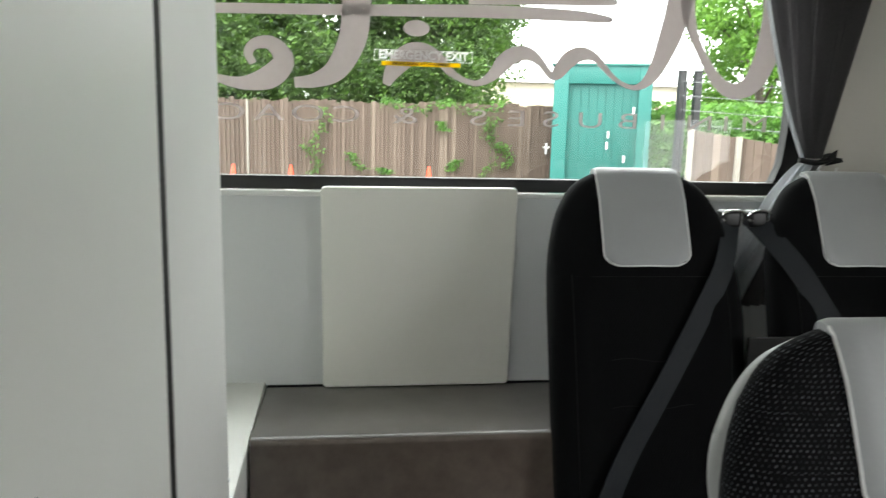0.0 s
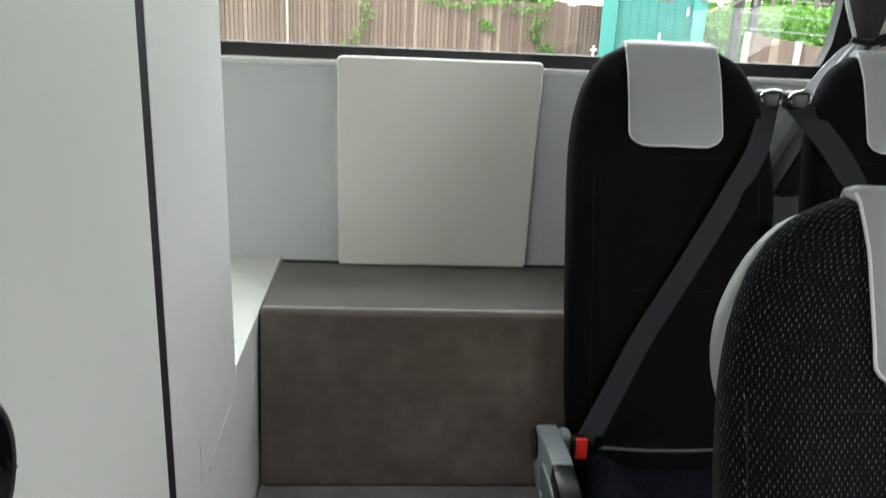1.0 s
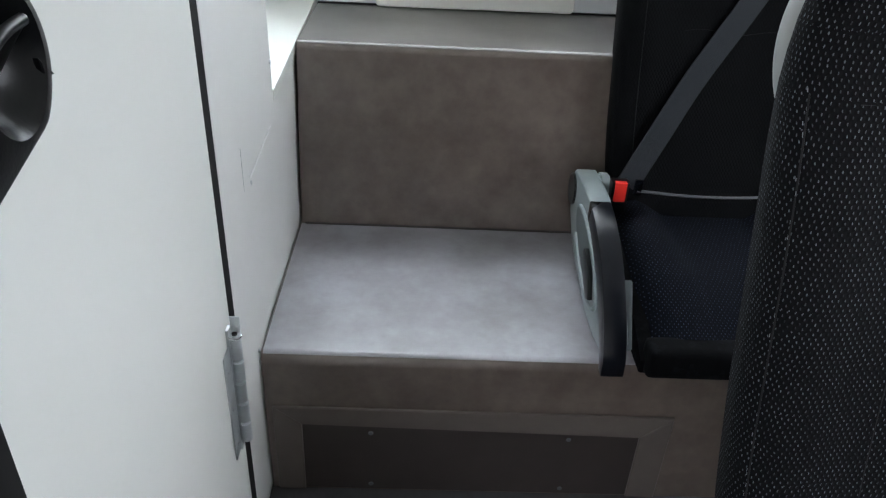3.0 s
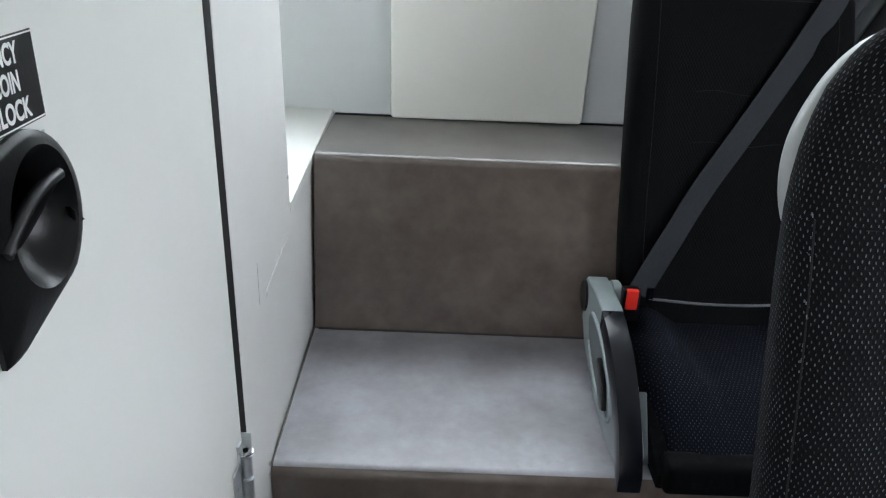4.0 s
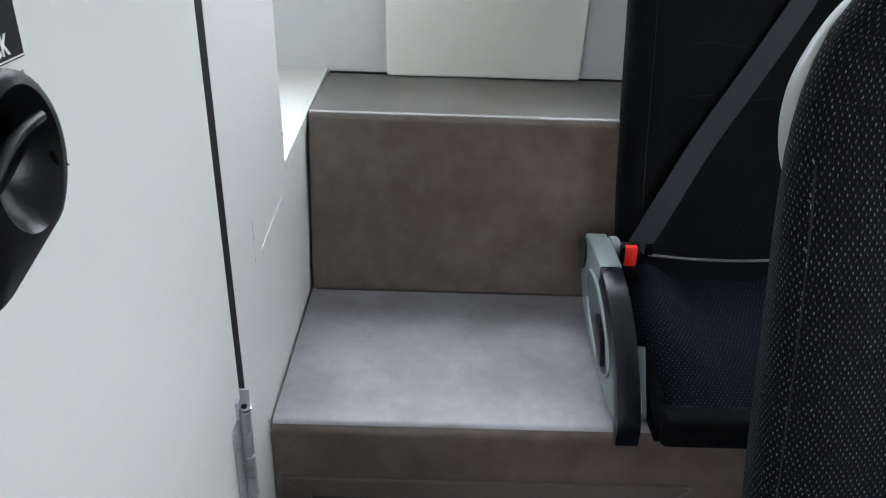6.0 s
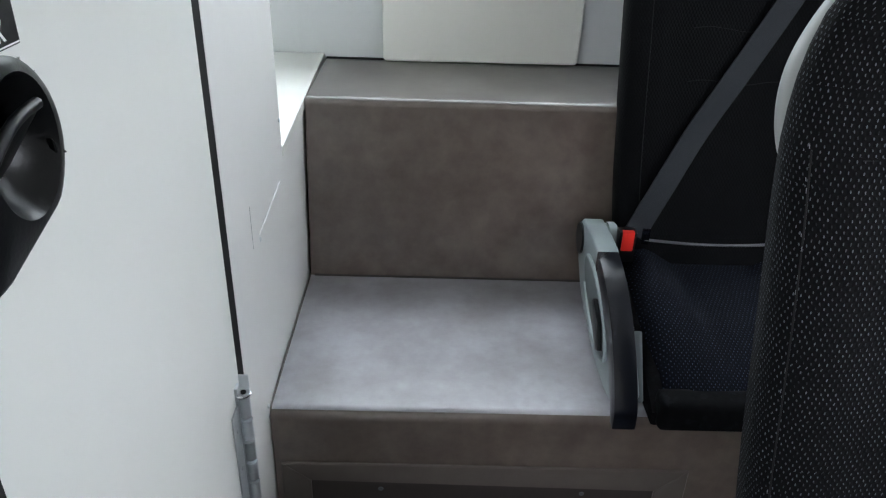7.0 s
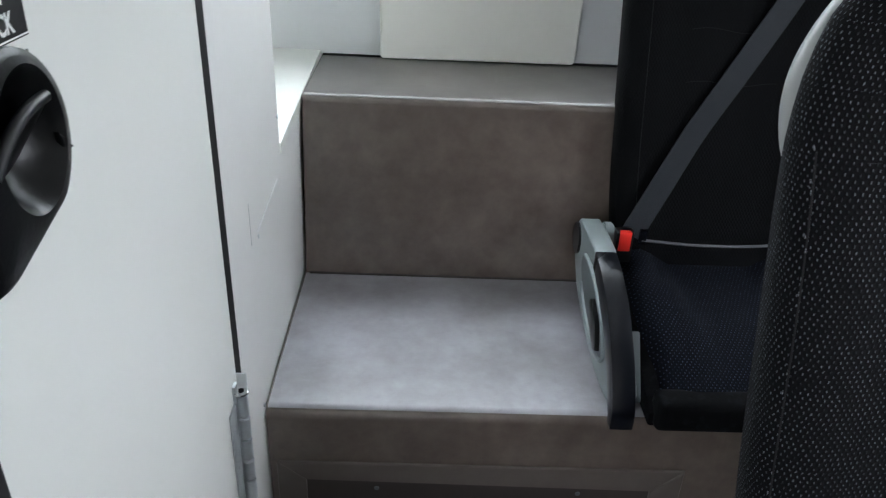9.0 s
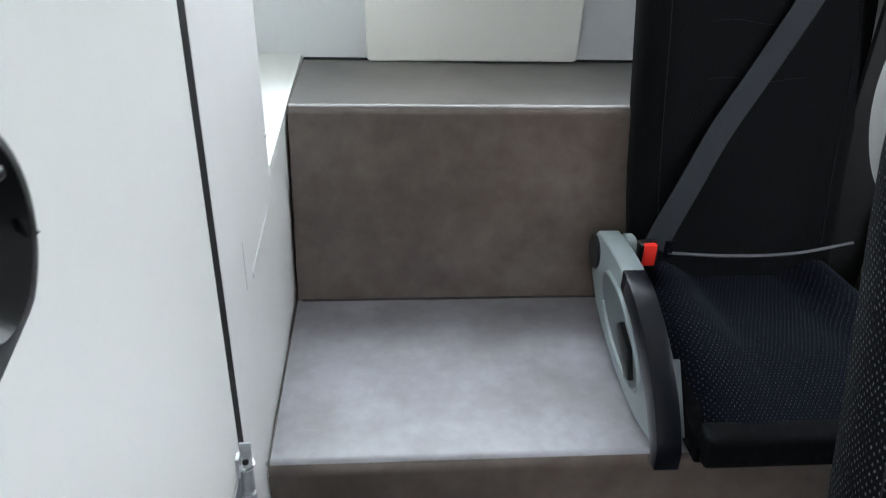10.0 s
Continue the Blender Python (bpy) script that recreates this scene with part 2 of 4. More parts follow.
def thing(name, label, category, at=(0, 0, 0), group="", kind=""):
    e = new(name)
    e.empty_display_size = 0.1
    e.location = at
    return tagged(e, label, category, group, kind)


def box(lo, hi, bevel=0.0, seg=2, bm=None):
    b = bmesh.new()
    bmesh.ops.create_cube(b, size=1.0)
    for v in b.verts:
        v.co = Vector([lo[i] + (v.co[i] + 0.5) * (hi[i] - lo[i]) for i in range(3)])
    if bevel:
        bmesh.ops.bevel(b, geom=b.edges[:], offset=bevel, segments=seg, affect="EDGES", profile=0.6)
    if bm is None:
        return b
    me = bpy.data.meshes.new("tmp")
    b.to_mesh(me)
    b.free()
    bm.from_mesh(me)
    bpy.data.meshes.remove(me)
    return bm


def prism(points, axis, lo, hi, bevel=0.0, seg=2):
    """Extrude a flat outline: axis 0 takes (y, z) points, 1 takes (x, z), 2 takes (x, y)."""
    b = bmesh.new()

    def put(p, w):
        c = list(p)
        c.insert(axis, w)
        return b.verts.new(c)

    a = [put(p, lo) for p in points]
    z = [put(p, hi) for p in points]
    n = len(points)
    caps = [b.faces.new(a), b.faces.new(z[::-1])]
    for i in range(n):
        b.faces.new((a[i], z[i], z[(i + 1) % n], a[(i + 1) % n]))
    bmesh.ops.recalc_face_normals(b, faces=b.faces)
    if bevel:
        edges = [e for f in caps for e in f.edges]
        bmesh.ops.bevel(b, geom=edges, offset=bevel, segments=seg, affect="EDGES", profile=0.6)
    return b


def arc(cx, cy, r, a0, a1, n=8, ry=None):
    ry = r if ry is None else ry
    return [(cx + r * math.cos(radians(a0 + (a1 - a0) * i / n)), cy + ry * math.sin(radians(a0 + (a1 - a0) * i / n))) for i in range(n + 1)]


def cylinder(centre, axis, r, length, n=16, bevel=0.0, r2=None):
    b = bmesh.new()
    bmesh.ops.create_cone(b, cap_ends=True, segments=n, radius1=r, radius2=r if r2 is None else r2, depth=length)
    if bevel:
        bmesh.ops.bevel(b, geom=[e for e in b.edges if len(e.link_faces) == 2 and e.calc_face_angle(0) > 1.0], offset=bevel, segments=2, affect="EDGES")
    turn = Vector((0, 0, 1)).rotation_difference(Vector(axis)).to_matrix().to_4x4()
    bmesh.ops.transform(b, matrix=Matrix.Translation(centre) @ turn, verts=b.verts)
    return b


def smooth_line(points, n=8):
    """Catmull-Rom through points of any size."""
    pts = [np.array(p, float) for p in points]
    pts = [2 * pts[0] - pts[1]] + pts + [2 * pts[-1] - pts[-2]]
    out = []
    for i in range(1, len(pts) - 2):
        a, b, c, d = pts[i - 1:i + 3]
        for k in range(n):
            t = k / n
            out.append(0.5 * (2 * b + (c - a) * t + (2 * a - 5 * b + 4 * c - d) * t * t + (3 * b - a - 3 * c + d) * t ** 3))
    out.append(pts[-2])
    return out


def tube(points, r, n=10, flat=1.0, up=(0, 1, 0), n_line=6):
    """A swept tube; flat scales it across the up direction."""
    line = [Vector(p) for p in smooth_line(points, n_line)]
    b = bmesh.new()
    rings = []
    for i, p in enumerate(line):
        d = (line[min(i + 1, len(line) - 1)] - line[max(i - 1, 0)]).normalized()
        s = d.cross(Vector(up)).normalized()
        u = s.cross(d).normalized()
        rings.append([b.verts.new(p + s * r * flat * math.cos(2 * math.pi * k / n) + u * r * math.sin(2 * math.pi * k / n)) for k in range(n)])
    for a, c in zip(rings, rings[1:]):
        for k in range(n):
            b.faces.new((a[k], a[(k + 1) % n], c[(k + 1) % n], c[k]))
    b.faces.new(rings[0][::-1])
    b.faces.new(rings[-1])
    return b


def strap(points, width, across, thick=0.0015, n=8):
    """A flat webbing through points, with its width along the across vectors."""
    line = [Vector(p) for p in smooth_line(points, n)]
    b = bmesh.new()
    rows = []
    for i, p in enumerate(line):
        d = (line[min(i + 1, len(line) - 1)] - line[max(i - 1, 0)]).normalized()
        s = (Vector(across) - d * d.dot(Vector(across))).normalized()
        u = s.cross(d)
        rows.append([b.verts.new(p + s * width / 2 * x + u * thick * y) for x, y in ((-1, -1), (1, -1), (1, 1), (-1, 1))])
    for a, c in zip(rows, rows[1:]):
        for k in range(4):
            b.faces.new((a[k], a[(k + 1) % 4], c[(k + 1) % 4], c[k]))
    b.faces.new(rows[0][::-1])
    b.faces.new(rows[-1])
    return b


def lettering(text, size, m, material, name, parent, extrude=0.0004, bold=0.0, stretch=1.0):
    """Raised writing in the built-in font, as a mesh."""
    cu = bpy.data.curves.new(name, "FONT")
    cu.body, cu.size, cu.extrude, cu.offset = text, size, extrude, bold
    cu.align_x, cu.align_y = "CENTER", "CENTER"
    tmp = bpy.data.objects.new("tmp", cu)
    me = bpy.data.meshes.new_from_object(tmp)
    bpy.data.objects.remove(tmp)
    bpy.data.curves.remove(cu)
    me.transform(Matrix.Diagonal((stretch, 1, 1, 1)))
    me.transform(m)
    ob = new(name, me)
    ob.data.materials.clear()
    ob.data.materials.append(material)
    ob.parent = parent
    return ob


def screw(parent, at, axis, r=0.004, mat=None, name="screw"):
    b = cylinder(Vector(at) + Vector(axis) * 0.0012, axis, r, 0.0024, 12, 0.0008)
    return part(name, b, mat or STEEL, parent)
# ---------- the bus body ----------
XL = -0.36            # face of the side lining with the door
REAR = 1.932          # inner face of the rear wall
RIGHT, LEFT, FRONT, TOP = 1.29, -0.86, -3.4, 2.02


def setting(name, bm, mat, label, category, smooth=True):
    return tagged(part(name, bm, mat, smooth=smooth), label, category, kind="structure")


setting("floor", box((LEFT - 0.06, FRONT - 0.06, 0.06), (RIGHT + 0.06, 2.0, 0.128)), FLOOR, "dark vinyl minibus floor", "floor")
setting("ceiling", box((LEFT - 0.06, FRONT - 0.06, TOP), (RIGHT + 0.06, 2.02, TOP + 0.06)), ROOF, "pale fabric roof lining of the minibus", "ceiling")
# rear wall under the window, with a white ledge
rear = setting("wall_rear", box((LEFT, REAR, 0.0), (1.015, 1.990, 1.315), 0.002), GREY_WALL, "grey lining under the rear window", "wall")
setting("window_ledge", box((LEFT, REAR - 0.004, 1.315), (1.015, 1.968, 1.328), 0.003), WHITE, "white ledge along the rear window", "ledge")
setting("wall_rear_header", box((LEFT, 1.935, 1.942), (1.015, 1.99, TOP)), LINING, "pale header over the rear window", "wall")
# right rear corner: pillar that turns into the side wall in a soft curve
corner = [(1.015, 1.945), (1.10, 1.94)] + arc(1.12, 1.77, 0.17, 90, 0, 10) + [(1.29, 1.25), (1.35, 1.25), (1.35, 2.0), (1.015, 2.0)]
setting("wall_corner", prism(corner, 2, 0.0, TOP), LINING, "beige pillar lining in the rear corner", "wall")
wall_right = bmesh.new()
for lo, hi in (((RIGHT, FRONT, 0), (RIGHT + 0.06, 1.25, 1.14)), ((RIGHT, FRONT, 1.54), (RIGHT + 0.06, 1.25, TOP)),
               ((RIGHT, 1.1, 1.02), (RIGHT + 0.06, 1.25, 1.78)), ((RIGHT, FRONT, 1.02), (RIGHT + 0.06, 0.1, 1.78))):
    box(lo, hi, bm=wall_right)
setting("wall_right", wall_right, LINING, "beige side wall with long windows", "wall", False)
wall_left = bmesh.new()
for lo, hi in (((LEFT - 0.06, FRONT, 0), (LEFT, 2.0, 1.02)), ((LEFT - 0.06, FRONT, 1.78), (LEFT, 2.0, TOP)),
               ((LEFT - 0.06, -0.5, 1.02), (LEFT, 2.0, 1.78)), ((LEFT - 0.06, FRONT, 1.02), (LEFT, -2.9, 1.78))):
    box(lo, hi, bm=wall_left)
setting("wall_left", wall_left, LINING, "beige side wall with a long window", "wall", False)
# added out of view to block low light from the lower step front
setting("light_block_wall", box((XL + 0.10, -0.40, 0.0), (RIGHT - 0.002, -0.35, 0.98), 0.01), BLACK_MATT, "unseen low charcoal wall that keeps light off the lower step", "wall")
setting("wall_front", box((LEFT, FRONT - 0.06, 0.0), (RIGHT, FRONT, TOP)), LINING, "beige front bulkhead of the minibus", "wall")

# rear window
win = thing("window_1", "tinted rear window in a black rubber seal", "window", (0.03, 1.97, 1.328), kind="structure")
W = Matrix.Translation((0, -1.97, -1.316))


def wpart(name, bm, mat, parent=win, label=""):
    bmesh.ops.transform(bm, matrix=W, verts=bm.verts)
    return part(name, bm, mat, parent, label)


wpart("window_frame", box((LEFT, 1.955, 1.317), (0.985, 1.99, 1.350), 0.004), SEAL)
wpart("window_frame", prism([(0.915, 1.351), (0.984, 1.351), (0.984, 1.929), (0.948, 1.929), (0.942, 1.48), (0.934, 1.40), (0.92, 1.362)], 1, 1.957, 1.99), SEAL)
wpart("window_frame", box((LEFT, 1.957, 1.90), (0.947, 1.989, 1.929), 0.003), SEAL)
wpart("pane", box((LEFT, 1.976, 1.345), (0.955, 1.978, 1.91)), GLASS)

# cream pad on the rear wall
pad = thing("wall_pad", "cream padded square panel fixed under the rear window", "panel", (0, 1.92, 0.845))
pad_line = arc(-0.207, 0.852, 0.010, 180, 270, 3) + arc(0.238, 0.854, 0.010, 270, 360, 3) + arc(0.244, 1.331, 0.012, 0, 90, 4) + arc(-0.210, 1.329, 0.012, 90, 180, 4)
pad_bm = prism(pad_line, 1, 1.908, 1.9285, 0.006, 4)
bmesh.ops.translate(pad_bm, vec=(0, -1.92, -0.845), verts=pad_bm.verts)
part("padding", pad_bm, PAD_WHITE, pad)
back_bm = prism([(-0.2135, 0.8455), (0.2445, 0.8475), (0.2525, 1.340), (-0.218, 1.338)], 1, 1.9286, 1.9317)
bmesh.ops.translate(back_bm, vec=(0, -1.92, -0.845), verts=back_bm.verts)
part("backing_board", back_bm, GREY_WALL, pad, "grey backing board")

# ---------- stepped box covered in brown vinyl ----------
def rounded_step(y0, y1, z0, z1, r, lean=0.0):
    """Outline of a step from the front, with a rounded nosing."""
    pts = [(y1, z0), (y0, z0)]
    pts += [(y0 + lean + r - r * math.cos(radians(a)), z1 - r + r * math.sin(radians(a))) for a in range(0, 91, 6)]
    return pts + [(y1, z1)]


low = thing("step_box", "brown vinyl-covered platform box with a rounded front edge", "platform", (0, 1.106, 0.128))
lower_box = prism(rounded_step(1.106, 1.60, 0.1285, 0.452, 0.021), 0, XL + 0.002, RIGHT - 0.002)
bmesh.ops.translate(lower_box, vec=(0, -1.106, -0.128), verts=lower_box.verts)
part("body", lower_box, VINYL, low)


def wrapped_sheet(y0, y1, top, r, turn, thick=0.0008):
    """Outline of a thin sheet that lies on a step and follows its nosing down by turn degrees."""
    cy, cz = y0 + r, top - r
    over = [(cy - (r + thick) * math.sin(radians(a)), cz + (r + thick) * math.cos(radians(a))) for a in np.linspace(0, turn, 12)]
    under = [(cy - (r + 0.0001) * math.sin(radians(a)), cz + (r + 0.0001) * math.cos(radians(a))) for a in np.linspace(turn, 0, 12)]
    return [(y1, top + thick)] + over + under + [(y1, top + 0.0001)]


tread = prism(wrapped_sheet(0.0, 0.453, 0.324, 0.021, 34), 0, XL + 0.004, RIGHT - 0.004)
part("tread", tread, VINYL_WORN_SHEEN, low, "scuffed lilac-brown tread with pale sheen in its colour")
frame_pts = {"left": [(-0.345, 0.004), (-0.295, 0.004), (-0.295, 0.171), (-0.345, 0.212)],
             "top": [(-0.345, 0.213), (-0.295, 0.172), (0.320, 0.161), (0.375, 0.211)],
             "right": [(0.375, 0.210), (0.320, 0.160), (0.320, 0.004), (0.375, 0.004)]}
for k, pts in frame_pts.items():
    part("trim_strip", prism(pts, 1, -0.0075, -0.0005, 0.0015, 1), VINYL_TRIM, low, "slightly paler brown mitred strip")
hatch = part("hatch", prism([(-0.2945, 0.006), (0.3195, 0.006), (0.3195, 0.1600), (-0.2945, 0.1710)], 1, -0.0035, -0.0004), VINYL_DARK, low, "dark brown screwed-on hatch")
for x, z in ((-0.171, 0.153), (0.191, 0.150), (-0.171, 0.020), (0.191, 0.020)):
    screw(hatch, (x, -0.0036, z), (0, -1, 0), 0.0048, INSET_GREY)
high = thing("upper_box", "brown vinyl-covered box against the rear wall", "platform", (0, 0, 0))
high_bm = prism(rounded_step(1.560, REAR - 0.001, 0.4525, 0.840, 0.018, 0.050), 0, XL + 0.004, RIGHT - 0.004)
part("body", high_bm, VINYL, high)
part("top_sheet", prism(wrapped_sheet(1.610, 1.923, 0.840, 0.018, 40, 0.0006), 0, XL + 0.006, RIGHT - 0.006), VINYL_RUBBED_SHEEN, high, "lightly scuffed brown top with sheen in its colour")
# shadow line in the wall joint, put in as a thin black strip
part("rear_shadow_line", box((XL + 0.006, 1.9235, 0.8403), (1.01, 1.9312, 0.8440)), BLACK_MATT, high, "black shadow line along the wall joint")
bead = box((XL + 0.012, 1.5545, 0.4525), (1.2, 1.5605, 0.4550), 0.001)
tagged(part("seam_strip", bead, VINYL_DARK), "thin dark seam along the vinyl step", "trim", kind="structure")

# ---------- white side lining with the locked door ----------
panel_a = [(1.000, 0.130), (1.160, 0.130), (1.163, 0.757), (1.335, 0.772), (1.375, 0.788), (1.373, 0.90), (1.366, 1.10), (1.345, 1.96), (1.000, 1.96)]
side_panel = thing("side_panel", "white laminate side panel with a cut-out for a shelf", "panel", (XL, 0.99, 0))
pa = prism(panel_a, 0, XL - 0.014, XL, 0.0012, 1)
bmesh.ops.translate(pa, vec=(-XL, -0.99, 0), verts=pa.verts)
part("panel", pa, WHITE, side_panel)
pb = prism([(1.1605, 0.130), (1.930, 0.130), (1.930, 0.832), (1.3765, 0.812), (1.3765, 0.786), (1.336, 0.770), (1.1635, 0.755)], 0, XL - 0.018, XL - 0.0025, 0.001, 1)
bmesh.ops.translate(pb, vec=(-XL, -0.99, 0), verts=pb.verts)
part("lower_panel", pb, WHITE, side_panel)
for y, z in ((1.171, 0.745), (1.363, 0.876), (1.650, 0.780), (1.110, 0.436), (1.108, 0.460)):
    screw(side_panel, (-0.0025 if y > 1.165 and z < 0.85 else 0.0, y - 0.99, z), (1, 0, 0), 0.0042)
seam_dir = Matrix.Translation((0.0, 1.165 - 0.99, 0.7575)) @ Matrix.Rotation(math.atan2(0.015, 0.172), 4, "X")
# white strip stands for the light caught on the panel's cut edge
lit_edge = box((-0.001, 0.0, -0.0014), (0.0012, 0.170, 0.0014), 0.0005, 1)
bmesh.ops.transform(lit_edge, matrix=seam_dir, verts=lit_edge.verts)
part("lit_edge", lit_edge, LETTER, side_panel, "white strip for the lit panel edge")
part("scratch", box((0.0001, 1.119 - 0.99, 0.756), (0.0004, 1.1202 - 0.99, 0.826)), ARM_GREY, side_panel, "grey scratch")
shelf_bm = prism([(LEFT + 0.003, 1.335), (XL - 0.016, 1.335), (XL - 0.016, 1.378), (XL + 0.001, 1.380), (XL + 0.001, 1.930), (LEFT + 0.003, 1.930)], 2, 0.814, 0.834, 0.002, 2)
for v in shelf_bm.verts:
    v.co.z += (v.co.y - 1.930) * 0.055 + 0.018
tagged(part("shelf", shelf_bm, DOOR_WHITE), "white laminate shelf in the side recess", "shelf")
setting("wall_partition", box((LEFT, 0.26, 0.0), (XL - 0.062, 1.33, TOP)), WHITE, "white partition behind the side panel", "wall")

door = thing("door_1", "white laminate cupboard door with a black recessed latch", "door", (XL, 0.975, 0.02), kind="structure")
D = Matrix.Translation((-XL, -0.975, -0.02))


def dpart(name, bm, mat, parent=door, label=""):
    bmesh.ops.transform(bm, matrix=D, verts=bm.verts)
    return part(name, bm, mat, parent, label)


leaf = bmesh.new()
for lo, hi in (((0.470, 0.14), (0.970, 1.071)), ((0.470, 1.1745), (0.970, 1.955)), ((0.470, 1.071), (0.526, 1.1745)), ((0.6225, 1.071), (0.970, 1.1745)), ((0.608, 1.162), (0.6225, 1.1745)), ((0.606, 1.071), (0.6225, 1.086))):
    box((XL - 0.028, lo[0], lo[1]), (XL, hi[0], hi[1]), bm=leaf)
dpart("door_leaf", leaf, DOOR_WHITE)
dpart("edge_trim", box((XL - 0.030, 0.430, 0.11), (XL + 0.003, 0.4695, 1.955), 0.004), BLACK_MATT, label="black rubber edge strip")
setting("door_frame", box((XL - 0.05, 0.360, 0.0), (XL - 0.010, 0.429, TOP), 0.003), WOOD_EDGE, "dark brown door jamb", "door frame")
# added white wall stands for the outdoor brightness past the jamb
setting("wall_for_opening", box((XL - 0.06, 0.26, 0.0), (XL - 0.03, 0.3595, TOP)), WHITE, "white wall in place of the bright opening by the jamb", "wall")
setting("gap_seal", box((XL - 0.020, 0.9705, 0.02), (XL - 0.0008, 0.9995, 1.955)), BLACK_MATT, "black seal strip in the door gap", "trim")

# latch plate with a bowl and a turning lever
def latch():
    hub = (0.612, 1.166)
    n = 48
    outer = [(0.547, 1.234), (0.590, 1.240)] + arc(0.606, 1.177, 0.063, 88, -52, 18, 0.066) + [(0.562, 1.1005), (0.548, 1.101)]
    # resample the outline evenly
    pts = [Vector(p) for p in outer]
    seg = [(pts[i], pts[(i + 1) % len(pts)]) for i in range(len(pts))]
    total = sum((b - a).length for a, b in seg)
    ring = []
    for k in range(n):
        d = total * k / n
        for a, b in seg:
            if d <= (b - a).length:
                ring.append(a.lerp(b, d / (b - a).length))
                break
            d -= (b - a).length
    b = bmesh.new()
    loops = []

    def loop(f):
        loops.append([b.verts.new((XL + f(p)[1], f(p)[0][0], f(p)[0][1])) for p in ring])

    def inner(p, k):
        a = math.atan2(p.y - hub[1], p.x - hub[0])
        return (hub[0] + 0.004 + 0.041 * k * math.cos(a), hub[1] + 0.014 + 0.051 * k * math.sin(a))

    c = Vector(hub)
    loop(lambda p: (p, 0.0005))
    loop(lambda p: (p, 0.004))
    loop(lambda p: (p.lerp(c, 0.035), 0.0062))
    loop(lambda p: (p.lerp(c, 0.08), 0.0072))
    loop(lambda p: (inner(p, 1.0), 0.0085))
    loop(lambda p: (inner(p, 0.96), 0.0065))
    loop(lambda p: (inner(p, 0.88), 0.0012))
    loop(lambda p: (inner(p, 0.72), -0.010))
    loop(lambda p: (inner(p, 0.2), -0.020))
    for a, z in zip(loops, loops[1:]):
        for k in range(n):
            b.faces.new((a[k], a[(k + 1) % n], z[(k + 1) % n], z[k]))
    b.faces.new(loops[-1])
    return b


latch_bm = latch()
bmesh.ops.translate(latch_bm, vec=(0, -0.046, -0.055), verts=latch_bm.verts)
for v in latch_bm.verts:
    v.co.y, v.co.z = 0.507 + (v.co.y - 0.501) * 1.015, 1.115 + (v.co.z - 1.115) * 0.94
handle = dpart("door_handle", latch_bm, BLACK, label="black plastic recessed latch plate")


def lever_blade():
    """A curved thumb lever: a rolled ridge that falls away in a broad blade towards the lower bowl."""
    b = bmesh.new()
    n, m = 14, 8
    grid = []
    for i in range(n + 1):
        t = i / n
        ry = 0.526 + 0.074 * t
        rz = 1.121 + 0.026 * t + 0.008 * math.sin(math.pi * t)
        drop = 0.012 + 0.030 * math.sin(math.pi * min(1.0, t * 0.9 + 0.05))
        row = []
        for k in range(m + 1):
            u = k / m
            lift = 0.0075 * math.cos(min(1.0, u * 1.15) * math.pi / 2) - 0.016 * u * u
            row.append(b.verts.new((XL + 0.003 + lift, ry + 0.006 * u, rz - drop * u)))
        grid.append(row)
    for a, c in zip(grid, grid[1:]):
        for k in range(m):
            b.faces.new((a[k], a[k + 1], c[k + 1], c[k]))
    bmesh.ops.solidify(b, geom=b.faces[:], thickness=0.006)
    return b


lever = dpart("lever", lever_blade(), BLACK, handle, "black curved thumb lever")
# the ridge's sheen is put in as a paler black
dpart("ridge", tube([(XL + 0.0085, 0.524 + 0.076 * t, 1.1205 + 0.026 * t + 0.008 * math.sin(math.pi * t)) for t in (0, 0.2, 0.4, 0.6, 0.8, 1.0)], 0.0042, 10, n_line=4), LATCH_SHEEN, lever, "dark ridge with sheen in its colour")
knob = cylinder((XL - 0.004, 0.538, 1.147), (1, 0, 0), 0.008, 0.018, 14, 0.003)
dpart("lock_barrel", knob, BLACK, handle)
dpart("stop", prism([(0.611, 1.118), (0.6285, 1.1015), (0.614, 1.104)], 0, XL + 0.002, XL + 0.0075, 0.001, 1), BLACK, handle)

# hinge
hinge = dpart("hinge", box((XL - 0.004, 0.9435, 0.40), (XL + 0.0045, 0.9575, 0.630), 0.001), STEEL, label="zinc-plated butt hinge")
for i in range(5):
    z0 = 0.415 + i * 0.040
    dpart("knuckle", cylinder((XL + 0.0105, 0.9505, z0 + 0.0195), (0, 0, 1), 0.0085, 0.0365, 16, 0.0012), STEEL, hinge)
dpart("pin_head", cylinder((XL + 0.0105, 0.9505, 0.618), (0, 0, 1), 0.011, 0.004, 18, 0.001), CHROME, hinge)
dpart("pin_hole", cylinder((XL + 0.0105, 0.9505, 0.6205), (0, 0, 1), 0.004, 0.0016, 12), BLACK, hinge)
dpart("leaf", box((XL + 0.0006, 0.914, 0.408), (XL + 0.0032, 0.943, 0.602), 0.0008), STEEL, hinge)
dpart("leaf", box((XL + 0.004, 0.956, 0.612), (XL + 0.018, 0.9585, 0.645), 0.0008), STEEL, hinge)
for z in (0.43, 0.50, 0.57):
    dpart("rivet", cylinder((XL + 0.0038, 0.926, z), (1, 0, 0), 0.0036, 0.0022, 12, 0.0007), STEEL, hinge)

